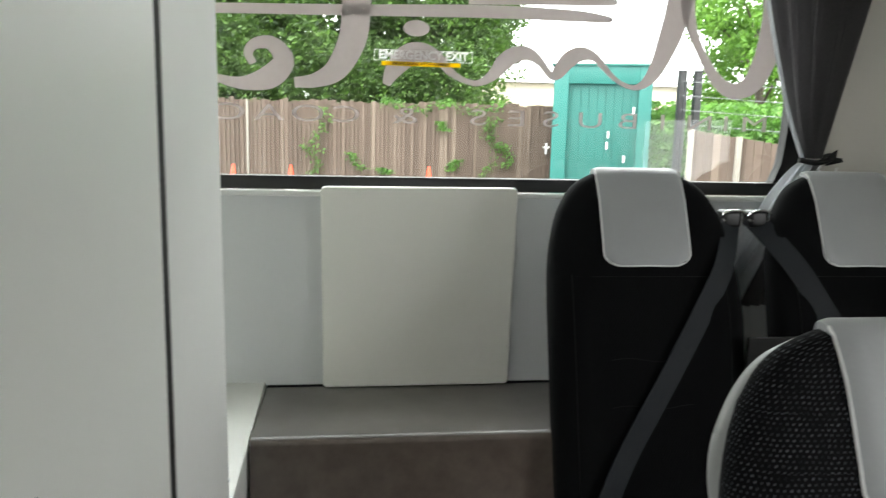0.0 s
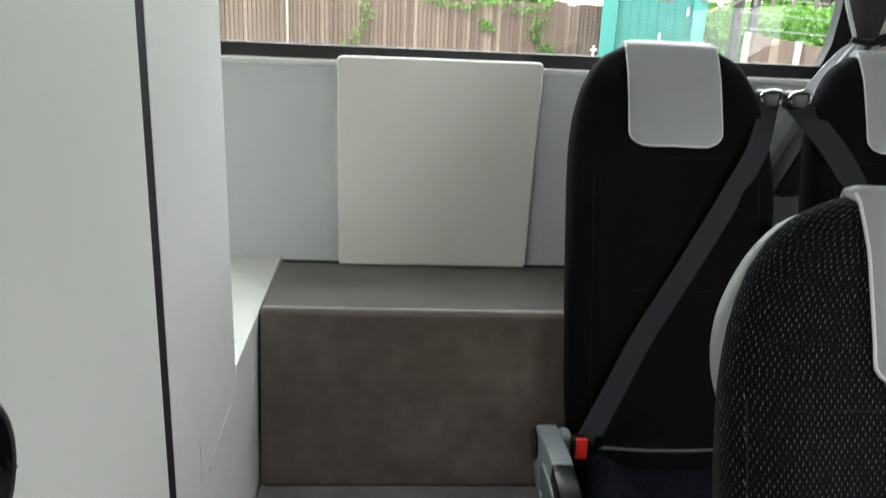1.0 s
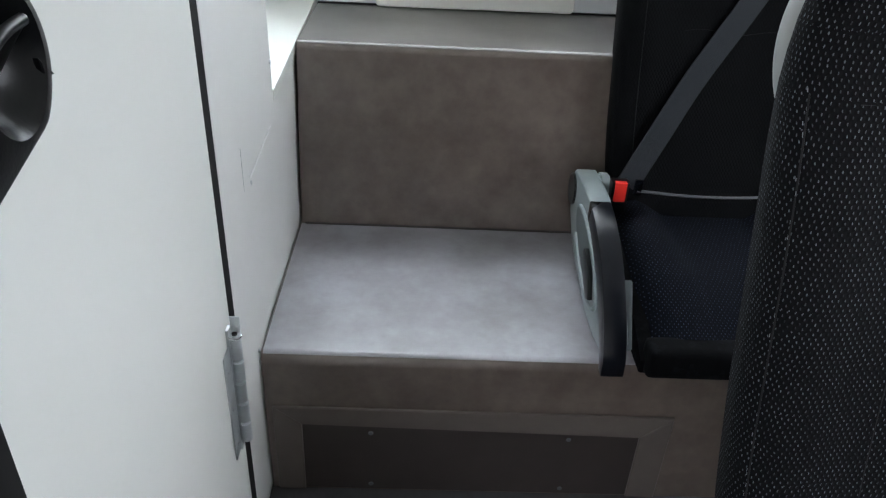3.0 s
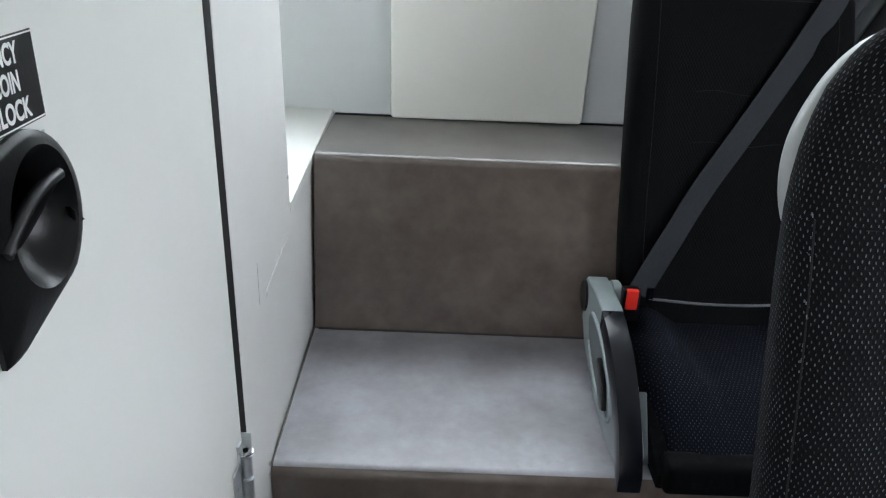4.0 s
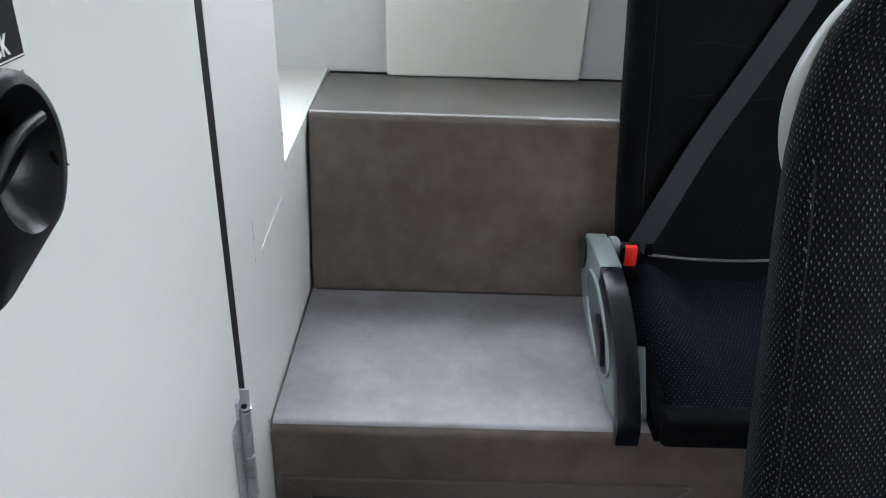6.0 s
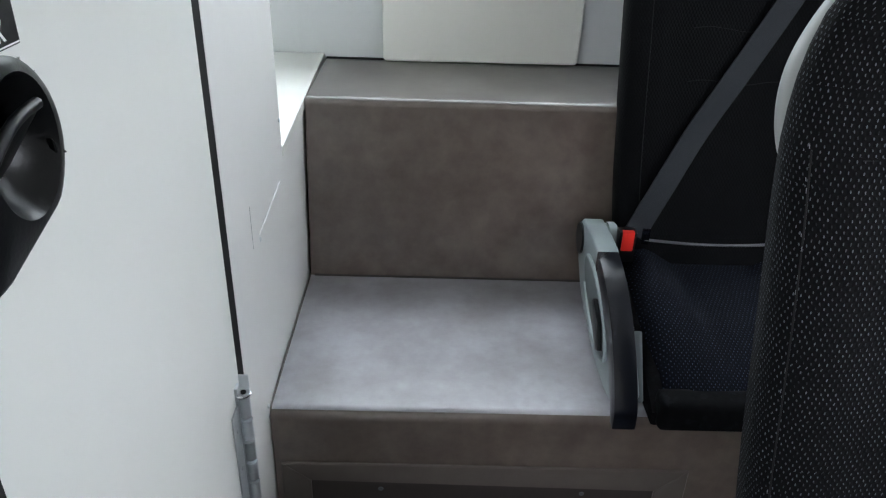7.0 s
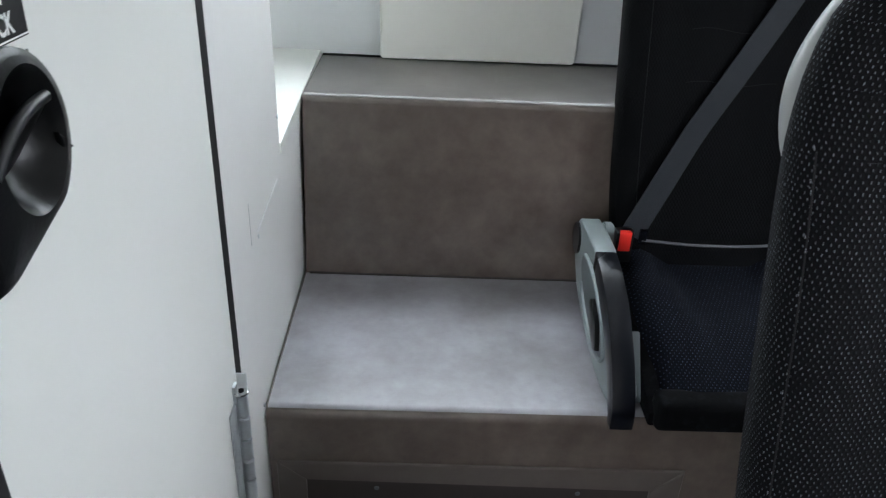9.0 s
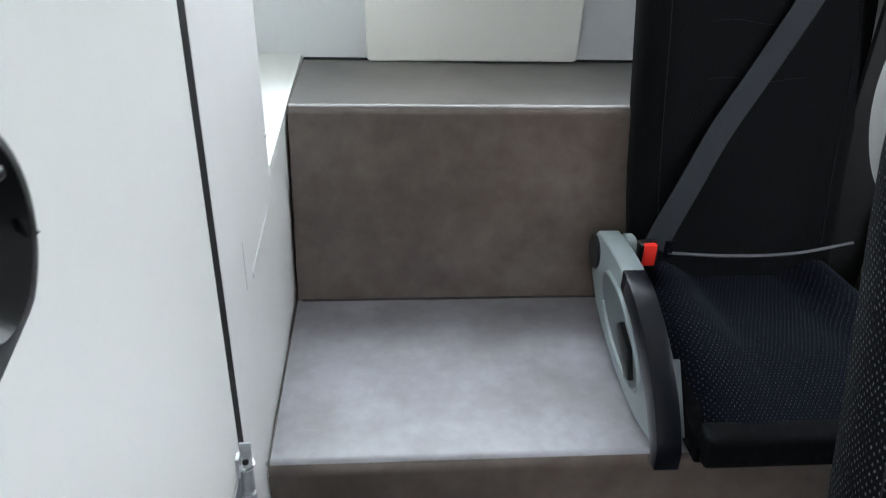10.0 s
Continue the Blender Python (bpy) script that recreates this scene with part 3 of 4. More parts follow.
# warning sticker
plate = dpart("sticker", box((XL + 0.0004, 0.4975, 1.1825), (XL + 0.0012, 0.6110, 1.2390), 0.0003, 1), STICKER, label="black sticker with white capitals")
for lo, hi in (((0.5040, 1.1836), (0.6100, 1.1846)), ((0.5040, 1.2370), (0.6100, 1.2380)), ((0.5040, 1.1847), (0.5050, 1.2369))):
    dpart("border", box((XL + 0.0013, lo[0], lo[1]), (XL + 0.0015, hi[0], hi[1])), LETTER, plate)
READ = Matrix(((0, 0, 1, 0), (1, 0, 0, 0), (0, 1, 0, 0), (0, 0, 0, 1)))
for text, z, w in (("EMERGENCY", 1.2275, 0.69), ("TURN COIN", 1.2105, 0.66), ("TO UNLOCK", 1.1930, 0.76)):
    lettering(text, 0.0175, D @ Matrix.Translation((XL + 0.0014, 0.5555, z)) @ READ, LETTER, "lettering", plate, 0.0001, 0.0005, w)

# ---------- seats ----------
STITCH = plain("pale_stitch_thread", (0.16, 0.17, 0.18), 0.8)
SEAM = plain("black_seam", (0.002, 0.002, 0.0024), 0.9)
STEEL_GREY = plain("pale_webbing", (0.05, 0.054, 0.058), 0.5, vary=0.2, scale=200, bump=0.3)
# local frame: x across, y = 0 at the foot of the backrest's front, facing -y, z = 0 at the mounting level
WIDTHS = ((0.06, 0.196), (0.20, 0.206), (0.39, 0.213), (0.55, 0.217), (0.66, 0.219), (0.74, 0.217), (0.80, 0.209), (0.86, 0.193), (0.90, 0.173), (0.93, 0.145), (0.948, 0.113), (0.957, 0.084))


def table(pairs, z):
    return float(np.interp(z, [p[0] for p in pairs], [p[1] for p in pairs]))


def half_width(z):
    return sum(table(WIDTHS, z + d) for d in (-0.02, -0.01, 0, 0.01, 0.02)) / 5 if z < 0.9 else table(WIDTHS, z)


def back_mid(z):
    return 0.052 + (z - 0.15) * 0.290 + 0.012 * math.sin(z * 7)


def back_thick(z):
    return table(((0.06, 0.10), (0.5, 0.104), (0.8, 0.092), (0.9, 0.078), (0.957, 0.05)), z)


def front_y(x, z):
    w = half_width(z)
    c = min(1.0, abs(x) / w)
    bolster = 0.020 * max(0.0, min(1.0, (c - 0.50) / 0.3)) * max(0.0, min(1.0, (0.80 - z) / 0.15))
    return back_mid(z) - bolster - back_thick(z) / 2 * (1 - c ** 3.4) ** (1 / 3.4)


def back_y(x, z):
    c = min(1.0, abs(x) / half_width(z))
    return back_mid(z) + back_thick(z) / 2 * (1 - c ** 2.6) ** (1 / 2.6)


def cloth_uv(face, uv, ring, k, m):
    """Lay the weave along the way round the ring and up the height."""
    def run(i):
        s = 0.0
        for j in range(i):
            s += (ring[(j + 1) % m].co - ring[j % m].co).length
        return s
    ua, ub = run(k), run(k + 1)
    half = run(m // 2) / 2
    for lp, u in zip(face.loops, (ua, ub, ub, ua)):
        lp[uv].uv = (u - half, lp.vert.co.z * 1.03)


def backrest_mesh():
    b = bmesh.new()
    zs = [0.06 + 0.84 * i / 26 for i in range(27)] + [0.912, 0.924, 0.934, 0.942, 0.949, 0.954, 0.957]
    n = 22
    rings = []
    for z in zs:
        w = half_width(z)
        cs = [math.sin(math.pi / 2 * (-1 + 2 * i / n)) for i in range(n + 1)]
        ring = [(c * w, front_y(c * w, z)) for c in cs] + [(c * w, back_y(c * w, z)) for c in cs[-2:0:-1]]
        rings.append([b.verts.new((x, y, z)) for x, y in ring])
    uv = b.loops.layers.uv.new("cloth")
    m = len(rings[0])
    for a, c in zip(rings, rings[1:]):
        for k in range(m):
            cloth_uv(b.faces.new((a[k], a[(k + 1) % m], c[(k + 1) % m], c[k])), uv, a, k, m)
    b.faces.new(rings[0][::-1])
    top = b.verts.new((0, back_mid(0.957), 0.961))
    for k in range(m):
        b.faces.new((rings[-1][k], rings[-1][(k + 1) % m], top))
    return b


def head_path(x):
    """Points over the top of the backrest, from the front down to the back."""
    zs = [0.758 + 0.178 * i / 12 for i in range(13)] + [0.945, 0.952, 0.9555]
    pts = [(front_y(x, min(z, 0.9555)), z) for z in zs]
    m = back_mid(0.957)
    pts += [(m - 0.012, 0.961), (m, 0.9625), (m + 0.012, 0.961)]
    pts += [(back_y(x, z), z) for z in (0.9555, 0.945, 0.92, 0.88, 0.84, 0.80, 0.766)]
    return pts


def headrest_mesh(half=0.099, r=0.030, lift=0.006):
    b = bmesh.new()
    n = 16
    rows = []
    for i in range(len(head_path(0))):
        z = head_path(0)[i][1]
        d = z - 0.758
        h = half if d >= r or i > 14 else half - r + math.sqrt(max(0.0, r * r - (r - d) ** 2))
        row = []
        for k in range(n + 1):
            x = h * (-1 + 2 * k / n)
            path = head_path(min(abs(x), 0.079) if z > 0.95 else x)
            p = Vector((x, path[i][0], path[i][1]))
            q = path[min(i + 1, len(path) - 1)]
            o = path[max(i - 1, 0)]
            t = Vector((0, q[0] - o[0], q[1] - o[1])).normalized()
            nrm = Vector((0, -t.z, t.y))
            edge = min(1.0, (h - abs(x)) / 0.006, (i + 0.15) / 1.0)
            p += nrm * lift * (0.25 + 0.75 * math.sqrt(max(0.0, edge)))
            row.append(p)
        rows.append(row)
    front = [[b.verts.new(p) for p in row] for row in rows]
    under = [[b.verts.new(p + Vector((0, 0.012 if i < 16 else (-0.012 if i > 18 else 0), -0.010 if 14 < i < 20 else 0))) for p in row] for i, row in enumerate(rows)]
    for g, flip in ((front, False), (under, True)):
        for a, c in zip(g, g[1:]):
            for k in range(n):
                f = (a[k], a[k + 1], c[k + 1], c[k])
                b.faces.new(f[::-1] if flip else f)
    loop = lambda g: g[0] + [r_[-1] for r_ in g[1:]] + g[-1][-2::-1] + [r_[0] for r_ in g[-2:0:-1]]
    a, c = loop(front), loop(under)
    for k in range(len(a)):
        b.faces.new((a[k], c[k], c[(k + 1) % len(a)], a[(k + 1) % len(a)]))
    return b, rows


def cushion_mesh():
    b = bmesh.new()
    n, m = 20, 18
    top, bot = [], []
    for j in range(m + 1):
        v = j / m
        y = -0.405 + 0.43 * v
        rt, rb = [], []
        for i in range(n + 1):
            u = -1 + 2 * i / n
            ease = (1 - abs(u) ** 5) ** 0.5
            lip = math.sin(min(1.0, (v + 0.02) / 0.40) * math.pi / 2) ** 0.75
            w = 0.212 * (0.80 + 0.20 * min(1.0, v / 0.45) ** 0.7)
            bol = 0.050 * max(0, min(1, (abs(u) - 0.42) / 0.32)) * min(1, (v + 0.05) / 0.6)
            z = 0.030 + 0.090 * lip * (0.35 + 0.65 * ease) + bol * ease - 0.026 * v
            rt.append(b.verts.new((w * u, y, z)))
            rb.append(b.verts.new((w * u * 0.97, y + 0.02 * (1 - v), 0.012)))
        top.append(rt)
        bot.append(rb)
    for g, flip in ((top, False), (bot, True)):
        for a, c in zip(g, g[1:]):
            for k in range(n):
                f = (a[k], a[k + 1], c[k + 1], c[k])
                b.faces.new(f[::-1] if flip else f)
    loop = lambda g: g[0] + [r_[-1] for r_ in g[1:]] + g[-1][-2::-1] + [r_[0] for r_ in g[-2:0:-1]]
    a, c = loop(top), loop(bot)
    for k in range(len(a)):
        b.faces.new((a[k], c[k], c[(k + 1) % len(a)], a[(k + 1) % len(a)]))
    uv = b.loops.layers.uv.new("cloth")
    for f in b.faces:
        for lp in f.loops:
            lp[uv].uv = (lp.vert.co.x, lp.vert.co.y + lp.vert.co.z)
    return b


ARM_X = -0.037


def armrest(seat):
    """Grey side arm with a dark cap along its top and front."""
    o = lambda pts: [(y - 1.508, z - 0.473) for y, z in pts]
    body = o([(1.548, 0.600), (1.546, 0.640), (1.530, 0.656), (1.45, 0.664), (1.385, 0.664), (1.365, 0.655), (1.29, 0.640), (1.215, 0.602), (1.15, 0.547), (1.125, 0.525),
              (1.135, 0.494), (1.20, 0.480), (1.27, 0.477), (1.34, 0.484), (1.42, 0.500), (1.48, 0.522), (1.53, 0.560)])
    arm = part("armrest", prism(body, 0, -0.238 + ARM_X, -0.196 + ARM_X, 0.005, 3), ARM_GREY, seat, "grey plastic side arm with a dark cap")
    outer = o([(1.352, 0.676), (1.325, 0.674), (1.275, 0.662), (1.205, 0.630), (1.137, 0.575), (1.098, 0.522), (1.092, 0.500), (1.092, 0.480)])
    inner = o([(1.112, 0.480), (1.114, 0.490), (1.124, 0.503), (1.16, 0.545), (1.225, 0.592), (1.29, 0.624), (1.33, 0.637), (1.352, 0.642)])
    outer = [(p[0], p[1]) for p in smooth_line([(y, z, 0.0) for y, z in outer], 3)]
    part("cap", prism(outer + inner, 0, -0.2440 + ARM_X, -0.2050 + ARM_X, 0.0022, 2), ARM_CAP, arm, "dark grey cap")
    part("pivot", cylinder((-0.2385 + ARM_X, 1.528 - 1.508, 0.612 - 0.473), (1, 0, 0), 0.034, 0.007, 28, 0.002), BLACK, arm, "black pivot cover")
    part("knuckle", cylinder((-0.186 + ARM_X, 1.50 - 1.508, 0.632 - 0.473), (1, 0, 0), 0.030, 0.022, 24, 0.004), ARM_GREY, arm)
    rim_pts = [(1.335 + 0.125 * math.cos(a) * 1.0, 0.570 + 0.050 * math.sin(a) - 0.22 * 0.125 * -math.cos(a)) for a in [2 * math.pi * k / 28 for k in range(28)]]
    # flat disc; its darker grey stands for shade inside the oval recess
    part("inset", prism(o(rim_pts), 0, -0.2396 + ARM_X, -0.2375 + ARM_X, 0.001, 1), INSET_GREY, arm, "darker oval inset")
    part("rim", tube([(-0.2400 + ARM_X, y, z) for y, z in o(rim_pts[3:26])], 0.0045, 8, n_line=2, up=(1, 0, 0)), ARM_GREY, arm, "raised oval rim")
    part("side_shield", prism(o([(1.128, 0.508), (1.148, 0.500), (1.160, 0.506), (1.215, 0.590), (1.200, 0.605)]), 0, -0.2030 + ARM_X, -0.186 + ARM_X, 0.005, 3), INSET_GREY, arm, "grey inner foot")
    lev = [(1.235, 0.535), (1.262, 0.578), (1.315, 0.596), (1.330, 0.580), (1.295, 0.548), (1.255, 0.524)]
    part("recline_lever", prism(o(lev), 0, -0.2490 + ARM_X, -0.2397 + ARM_X, 0.002, 2), BLACK, arm)


def seat(name, at, label, arm=False, grab=False, belt=None, group="rear seats"):
    e = thing(name, label, "seat", at, group)
    part("backrest", backrest_mesh(), CLOTH_LIT if grab else CLOTH_SHADED, e)
    head, rows = headrest_mesh(0.094 if grab else 0.099)
    hr = part("headrest_cover", head, HEAD_VINYL, e, "light grey vinyl headrest cover")
    left = [r_[0] for r_ in rows[2:17]]
    right = [r_[-1] for r_ in rows[2:17]]
    edge = [p + Vector((0, -0.0005, 0)) for p in left[::-1] + [rows[1][0], rows[0][0]] + [rows[0][8]] + [rows[0][-1], rows[1][-1]] + right]
    part("piping", tube(edge, 0.0019, 6, n_line=2), PIPING, hr, "pale piped edge")
    part("cushion", cushion_mesh(), CLOTH_SEAT, e, "navy and black dotted seat cushion")
    # black strip stands for the shadow on the seat's lower front
    part("front_shade_skirt", box((-0.206, -0.420, 0.004), (0.206, -0.372, 0.066), 0.014, 3), CLOTH_SHADED, e)
    part("side_gusset", prism([(-0.40, 0.004), (0.02, 0.004), (0.02, 0.105), (-0.20, 0.088), (-0.33, 0.060), (-0.40, 0.030)], 0, -0.214, -0.186, 0.006, 2), CLOTH_SHADED, e, "plain black side of the cushion")
    part("seat_base", box((-0.190, -0.33, 0.001), (0.190, 0.06, 0.014), 0.004), BLACK_MATT, e)
    def seam(pts, name="seam", mat=SEAM, r=0.0010, label=""):
        part(name, tube([(x, front_y(x, z) + 0.0007, z) for x, z in pts], r, 6, n_line=3), mat, e, label)

    lines = (0.16, 0.26, 0.36, 0.46, 0.56, 0.66, 0.74)
    seam([(-0.165 + 0.33 * i / 8, 0.735) for i in range(9)])
    for sd in (-1, 1):
        seam([(sd * half_width(z) * (0.94 if grab else 0.80), z) for z in lines])
        seam([(sd * half_width(z) * (0.42 if grab else 0.50), z) for z in lines[:5]])
        if grab:
            # short pale stitches beside the side seam
            r = random.Random(19 + sd)
            for i in range(40):
                z = 0.20 + 0.58 * i / 40 + r.uniform(-0.006, 0.006)
                x = sd * (half_width(z) * 0.945 + r.uniform(-0.001, 0.001))
                if r.random() < 0.5:
                    seam([(x, z), (x, z + 0.002), (x, z + r.uniform(0.003, 0.006))], "stitch", STITCH, 0.0004)
    for z in (0.46, 0.56):
        seam([(half_width(z) * 0.42 * (-1 + i / 4), z + 0.004 * math.sin(i)) for i in range(9)])
    if arm:
        armrest(e)
    if grab:
        loop = [(-0.104, 0.925), (-0.138, 0.906), (-0.163, 0.878), (-0.184, 0.838), (-0.197, 0.797), (-0.200, 0.752), (-0.192, 0.708), (-0.170, 0.670)]
        part("grab_handle", tube([(x, back_mid(z) + 0.030, z) for x, z in loop], 0.019, 14, 0.72, n_line=6), SHELL, e, "light grey moulded grab handle")
    if belt:
        s = belt
        a, z = Vector((s * 0.232, back_mid(0.86) + 0.01, 0.858)), Vector((-s * 0.178, -0.020, 0.170))
        pts = []
        for i in range(8):
            p = a.lerp(z, i / 7)
            y = front_y(max(-0.2, min(0.2, p.x)), max(0.16, p.z)) - 0.007
            pts.append((p.x, min(p.y, y) if i else p.y, p.z))
        part("seat_belt", strap(pts, 0.050, (0.87 * s, 0.05, -0.5)), BELT, e, "charcoal seat belt webbing")
        g = part("belt_guide", box((s * 0.225 - 0.022, back_mid(0.86) - 0.012, 0.835), (s * 0.225 + 0.022, back_mid(0.86) + 0.03, 0.875), 0.008, 3), BLACK, e)
        part("guide_ring", tube([(s * 0.225 + 0.028 * math.cos(t), back_mid(0.86) - 0.012 - 0.004 * math.sin(t), 0.862 + 0.015 * math.sin(t)) for t in [k * math.pi / 6 for k in range(12)]], 0.0028, 8), CHROME, g, "chrome belt loop")
        bk = part("buckle", box((-s * 0.198 - 0.018, -0.053, 0.122), (-s * 0.198 + 0.018, -0.027, 0.192), 0.005, 2), BLACK, e, "black buckle with a red button")
        part("button", box((-s * 0.198 - 0.012, -0.0565, 0.150), (-s * 0.198 + 0.012, -0.043, 0.193), 0.003, 2), RED, bk, "red release button")
        part("tongue", box((-s * 0.168 - 0.004, -0.055, 0.166), (-s * 0.168 + 0.012, -0.049, 0.200), 0.002, 2), ARM_CAP, bk)
        part("lap_belt", strap([(-s * 0.165, -0.053, 0.176), (-s * 0.05, -0.049, 0.166), (s * 0.08, -0.043, 0.166), (s * 0.215, -0.011, 0.170)], 0.005, (0, 0.75, 0.65)), STEEL_GREY, e, "grey lap belt edge")
    return e


rear_a = seat("passenger_seat", (0.495, 1.485, 0.4535), "black dotted cloth seat with grey headrest and side arm", arm=True, belt=1)
rear_b = seat("passenger_seat", (1.010, 1.485, 0.4535), "black dotted cloth seat with grey headrest by the curtain", belt=-1)
for rear in (rear_a, rear_b):
    rear.scale = (1, 1, 0.982)
near_a = seat("passenger_seat", (0.585, 0.706, 0.284), "black dotted cloth seat with grey headrest and grab handle", grab=True, group="front row seats")
near_a.scale = (1.33, 1, 1)
plinth = box((0.36, 0.39, 0.129), (0.80, 0.76, 0.283), 0.01)
tagged(part("seat_plinth", plinth, BLACK_MATT), "black boxed plinth under the passenger seat", "seat base")

# added panel gives the gap between the rear seats its darkness
gap_shade = box((0.690, 1.560, 0.4540), (0.812, 1.574, 1.060), 0.004)
tagged(part("gap_shade_panel", gap_shade, BLACK_MATT), "added black panel for the dark gap between the two rear seats", "seat frame")

# ---------- curtain ----------
def curtain_mesh(z0, z1, left, right, depth, folds, y0, rows=30, cols=110):
    b = bmesh.new()
    g = []
    for j in range(rows + 1):
        z = z0 + (z1 - z0) * j / rows
        t = j / rows
        l, r = left(t), right(t)
        row = []
        for i in range(cols + 1):
            u = i / cols
            ph = u * folds * 2 * math.pi + 0.7 * math.sin(u * 9 + 1.3)
            y = y0 + depth * (0.35 + 0.65 * t) * math.sin(ph) * (0.7 + 0.3 * math.sin(u * 23))
            x = l + (r - l) * (u + 0.006 * math.sin(ph * 2))
            row.append(b.verts.new((x, y, z)))
        g.append(row)
    for a, c in zip(g, g[1:]):
        for k in range(cols):
            b.faces.new((a[k], a[k + 1], c[k + 1], c[k]))
    bmesh.ops.solidify(b, geom=b.faces[:], thickness=0.0015)
    return b


curtain = thing("curtain", "charcoal pleated curtain gathered by a tie beside the window", "curtain", (1.022, 1.90, 1.438))
C = Matrix.Translation((-1.0, -1.90, -1.44))


def cpart(name, bm, mat, label="", parent=curtain):
    bmesh.ops.transform(bm, matrix=C, verts=bm.verts)
    return part(name, bm, mat, parent, label)


gather = lambda t: t ** 0.8
cpart("upper_cloth", curtain_mesh(1.432, 1.925, lambda t: 0.962 - 0.160 * gather(t), lambda t: 1.016 + 0.112 * t, 0.014, 15, 1.900), CURTAIN_CLOTH, "charcoal pleated cloth")
cpart("lower_cloth", curtain_mesh(1.418, 1.05, lambda t: 0.955 - 0.215 * t ** 0.75, lambda t: 1.015 - 0.10 * t, 0.014, 6, 1.897, 24, 60), CURTAIN_CLOTH)
cpart("lining", curtain_mesh(1.424, 1.05, lambda t: 0.945 - 0.235 * t ** 0.75, lambda t: 0.985 - 0.170 * t, 0.010, 3, 1.882, 24, 40), CURTAIN_LINING, "silver-grey lining turned outward")
edge_pts = [(0.958 - 0.160 * gather(t), 1.893, 1.432 + 0.493 * t) for t in (0, 0.2, 0.4, 0.6, 0.8, 1.0)]
cpart("hem", strap(edge_pts, 0.010, (1, 0.3, 0), 0.002), CURTAIN_LINING, "pale hem")
tie = tube([(0.945, 1.885, 1.428), (0.985, 1.872, 1.422), (1.03, 1.885, 1.432), (1.038, 1.92, 1.436)], 0.014, 10, 0.5)
tie_ob = cpart("tie", tie, BLACK_MATT, "black tie band")
cpart("tie_end", prism([(1.01, 1.415), (1.055, 1.425), (1.05, 1.435), (1.035, 1.437), (1.036, 1.455), (1.015, 1.44)], 1, 1.868, 1.876, 0.002), BLACK_MATT, parent=tie_ob)
ring = tube([(0.995, 1.870, 1.415), (0.99, 1.868, 1.402), (1.03, 1.868, 1.396), (1.038, 1.870, 1.41)], 0.0028, 8)
cpart("buckle", ring, LETTER, "white plastic buckle", tie_ob)

# ---------- decals and stickers on the rear window ----------
decals = thing("window_decal", "mauve-grey flowing band decal and outlined words on the glass", "decal", (0.232, 1.974, 1.612))
T = Matrix.Diagonal((1.024, 1, 1, 1)) @ Matrix.Translation((-0.2, -1.974, -1.6))


LAYER = [0]


def ribbon(points, name="band"):
    """A flat band of changing width: points are (x, z, width)."""
    LAYER[0] += 1
    lift = -0.0008 * LAYER[0]
    line = smooth_line(points, 8)
    b = bmesh.new()
    rows = []
    for i, p in enumerate(line):
        q, o = line[min(i + 1, len(line) - 1)], line[max(i - 1, 0)]
        d = Vector((q[0] - o[0], q[1] - o[1])).normalized()
        s = Vector((-d.y, d.x)) * max(0.002, p[2] * 1.15) / 2
        rows.append([b.verts.new((p[0] + s.x * k, 1.9752 + lift + e, p[1] + s.y * k)) for k, e in ((-1, 0), (1, 0), (1, 0.0006), (-1, 0.0006))])
    for a, c in zip(rows, rows[1:]):
        for k in range(4):
            b.faces.new((a[k], a[(k + 1) % 4], c[(k + 1) % 4], c[k]))
    b.faces.new(rows[0][::-1])
    b.faces.new(rows[-1])
    bmesh.ops.transform(b, matrix=T, verts=b.verts)
    return part(name, b, DECAL, decals, smooth=False)


ribbon([(-0.62, 1.728, 0.020), (-0.487, 1.735, 0.020), (-0.184, 1.743, 0.022), (0.14, 1.753, 0.026), (0.35, 1.752, 0.024), (0.44, 1.747, 0.014), (0.452, 1.746, 0.004)])
ribbon([(0.10, 1.778, 0.018), (0.30, 1.785, 0.018), (0.445, 1.788, 0.014), (0.462, 1.789, 0.004)])
ribbon([(-0.150, 1.90, 0.07), (-0.158, 1.83, 0.062), (-0.162, 1.761, 0.058), (-0.170, 1.68, 0.056), (-0.206, 1.607, 0.046), (-0.255, 1.578, 0.030), (-0.305, 1.571, 0.020)])
ribbon([(-0.60, 1.64, 0.012), (-0.53, 1.596, 0.014), (-0.482, 1.577, 0.016), (-0.424, 1.566, 0.026), (-0.365, 1.580, 0.046), (-0.332, 1.612, 0.044), (-0.336, 1.640, 0.036), (-0.361, 1.661, 0.028), (-0.394, 1.657, 0.022), (-0.409, 1.636, 0.018), (-0.398, 1.612, 0.014)])
ribbon([(-0.092, 1.572, 0.016), (-0.076, 1.605, 0.034), (-0.045, 1.640, 0.046), (-0.008, 1.651, 0.040), (0.030, 1.638, 0.024), (0.070, 1.600, 0.014), (0.121, 1.582, 0.012), (0.160, 1.600, 0.022), (0.192, 1.638, 0.034), (0.224, 1.656, 0.032),
        (0.254, 1.655, 0.026), (0.284, 1.632, 0.016), (0.306, 1.606, 0.014), (0.322, 1.612, 0.026), (0.348, 1.645, 0.034), (0.380, 1.661, 0.030), (0.416, 1.652, 0.018), (0.469, 1.602, 0.010), (0.522, 1.584, 0.012), (0.565, 1.620, 0.030),
        (0.602, 1.715, 0.050), (0.620, 1.80, 0.056), (0.625, 1.90, 0.058)])
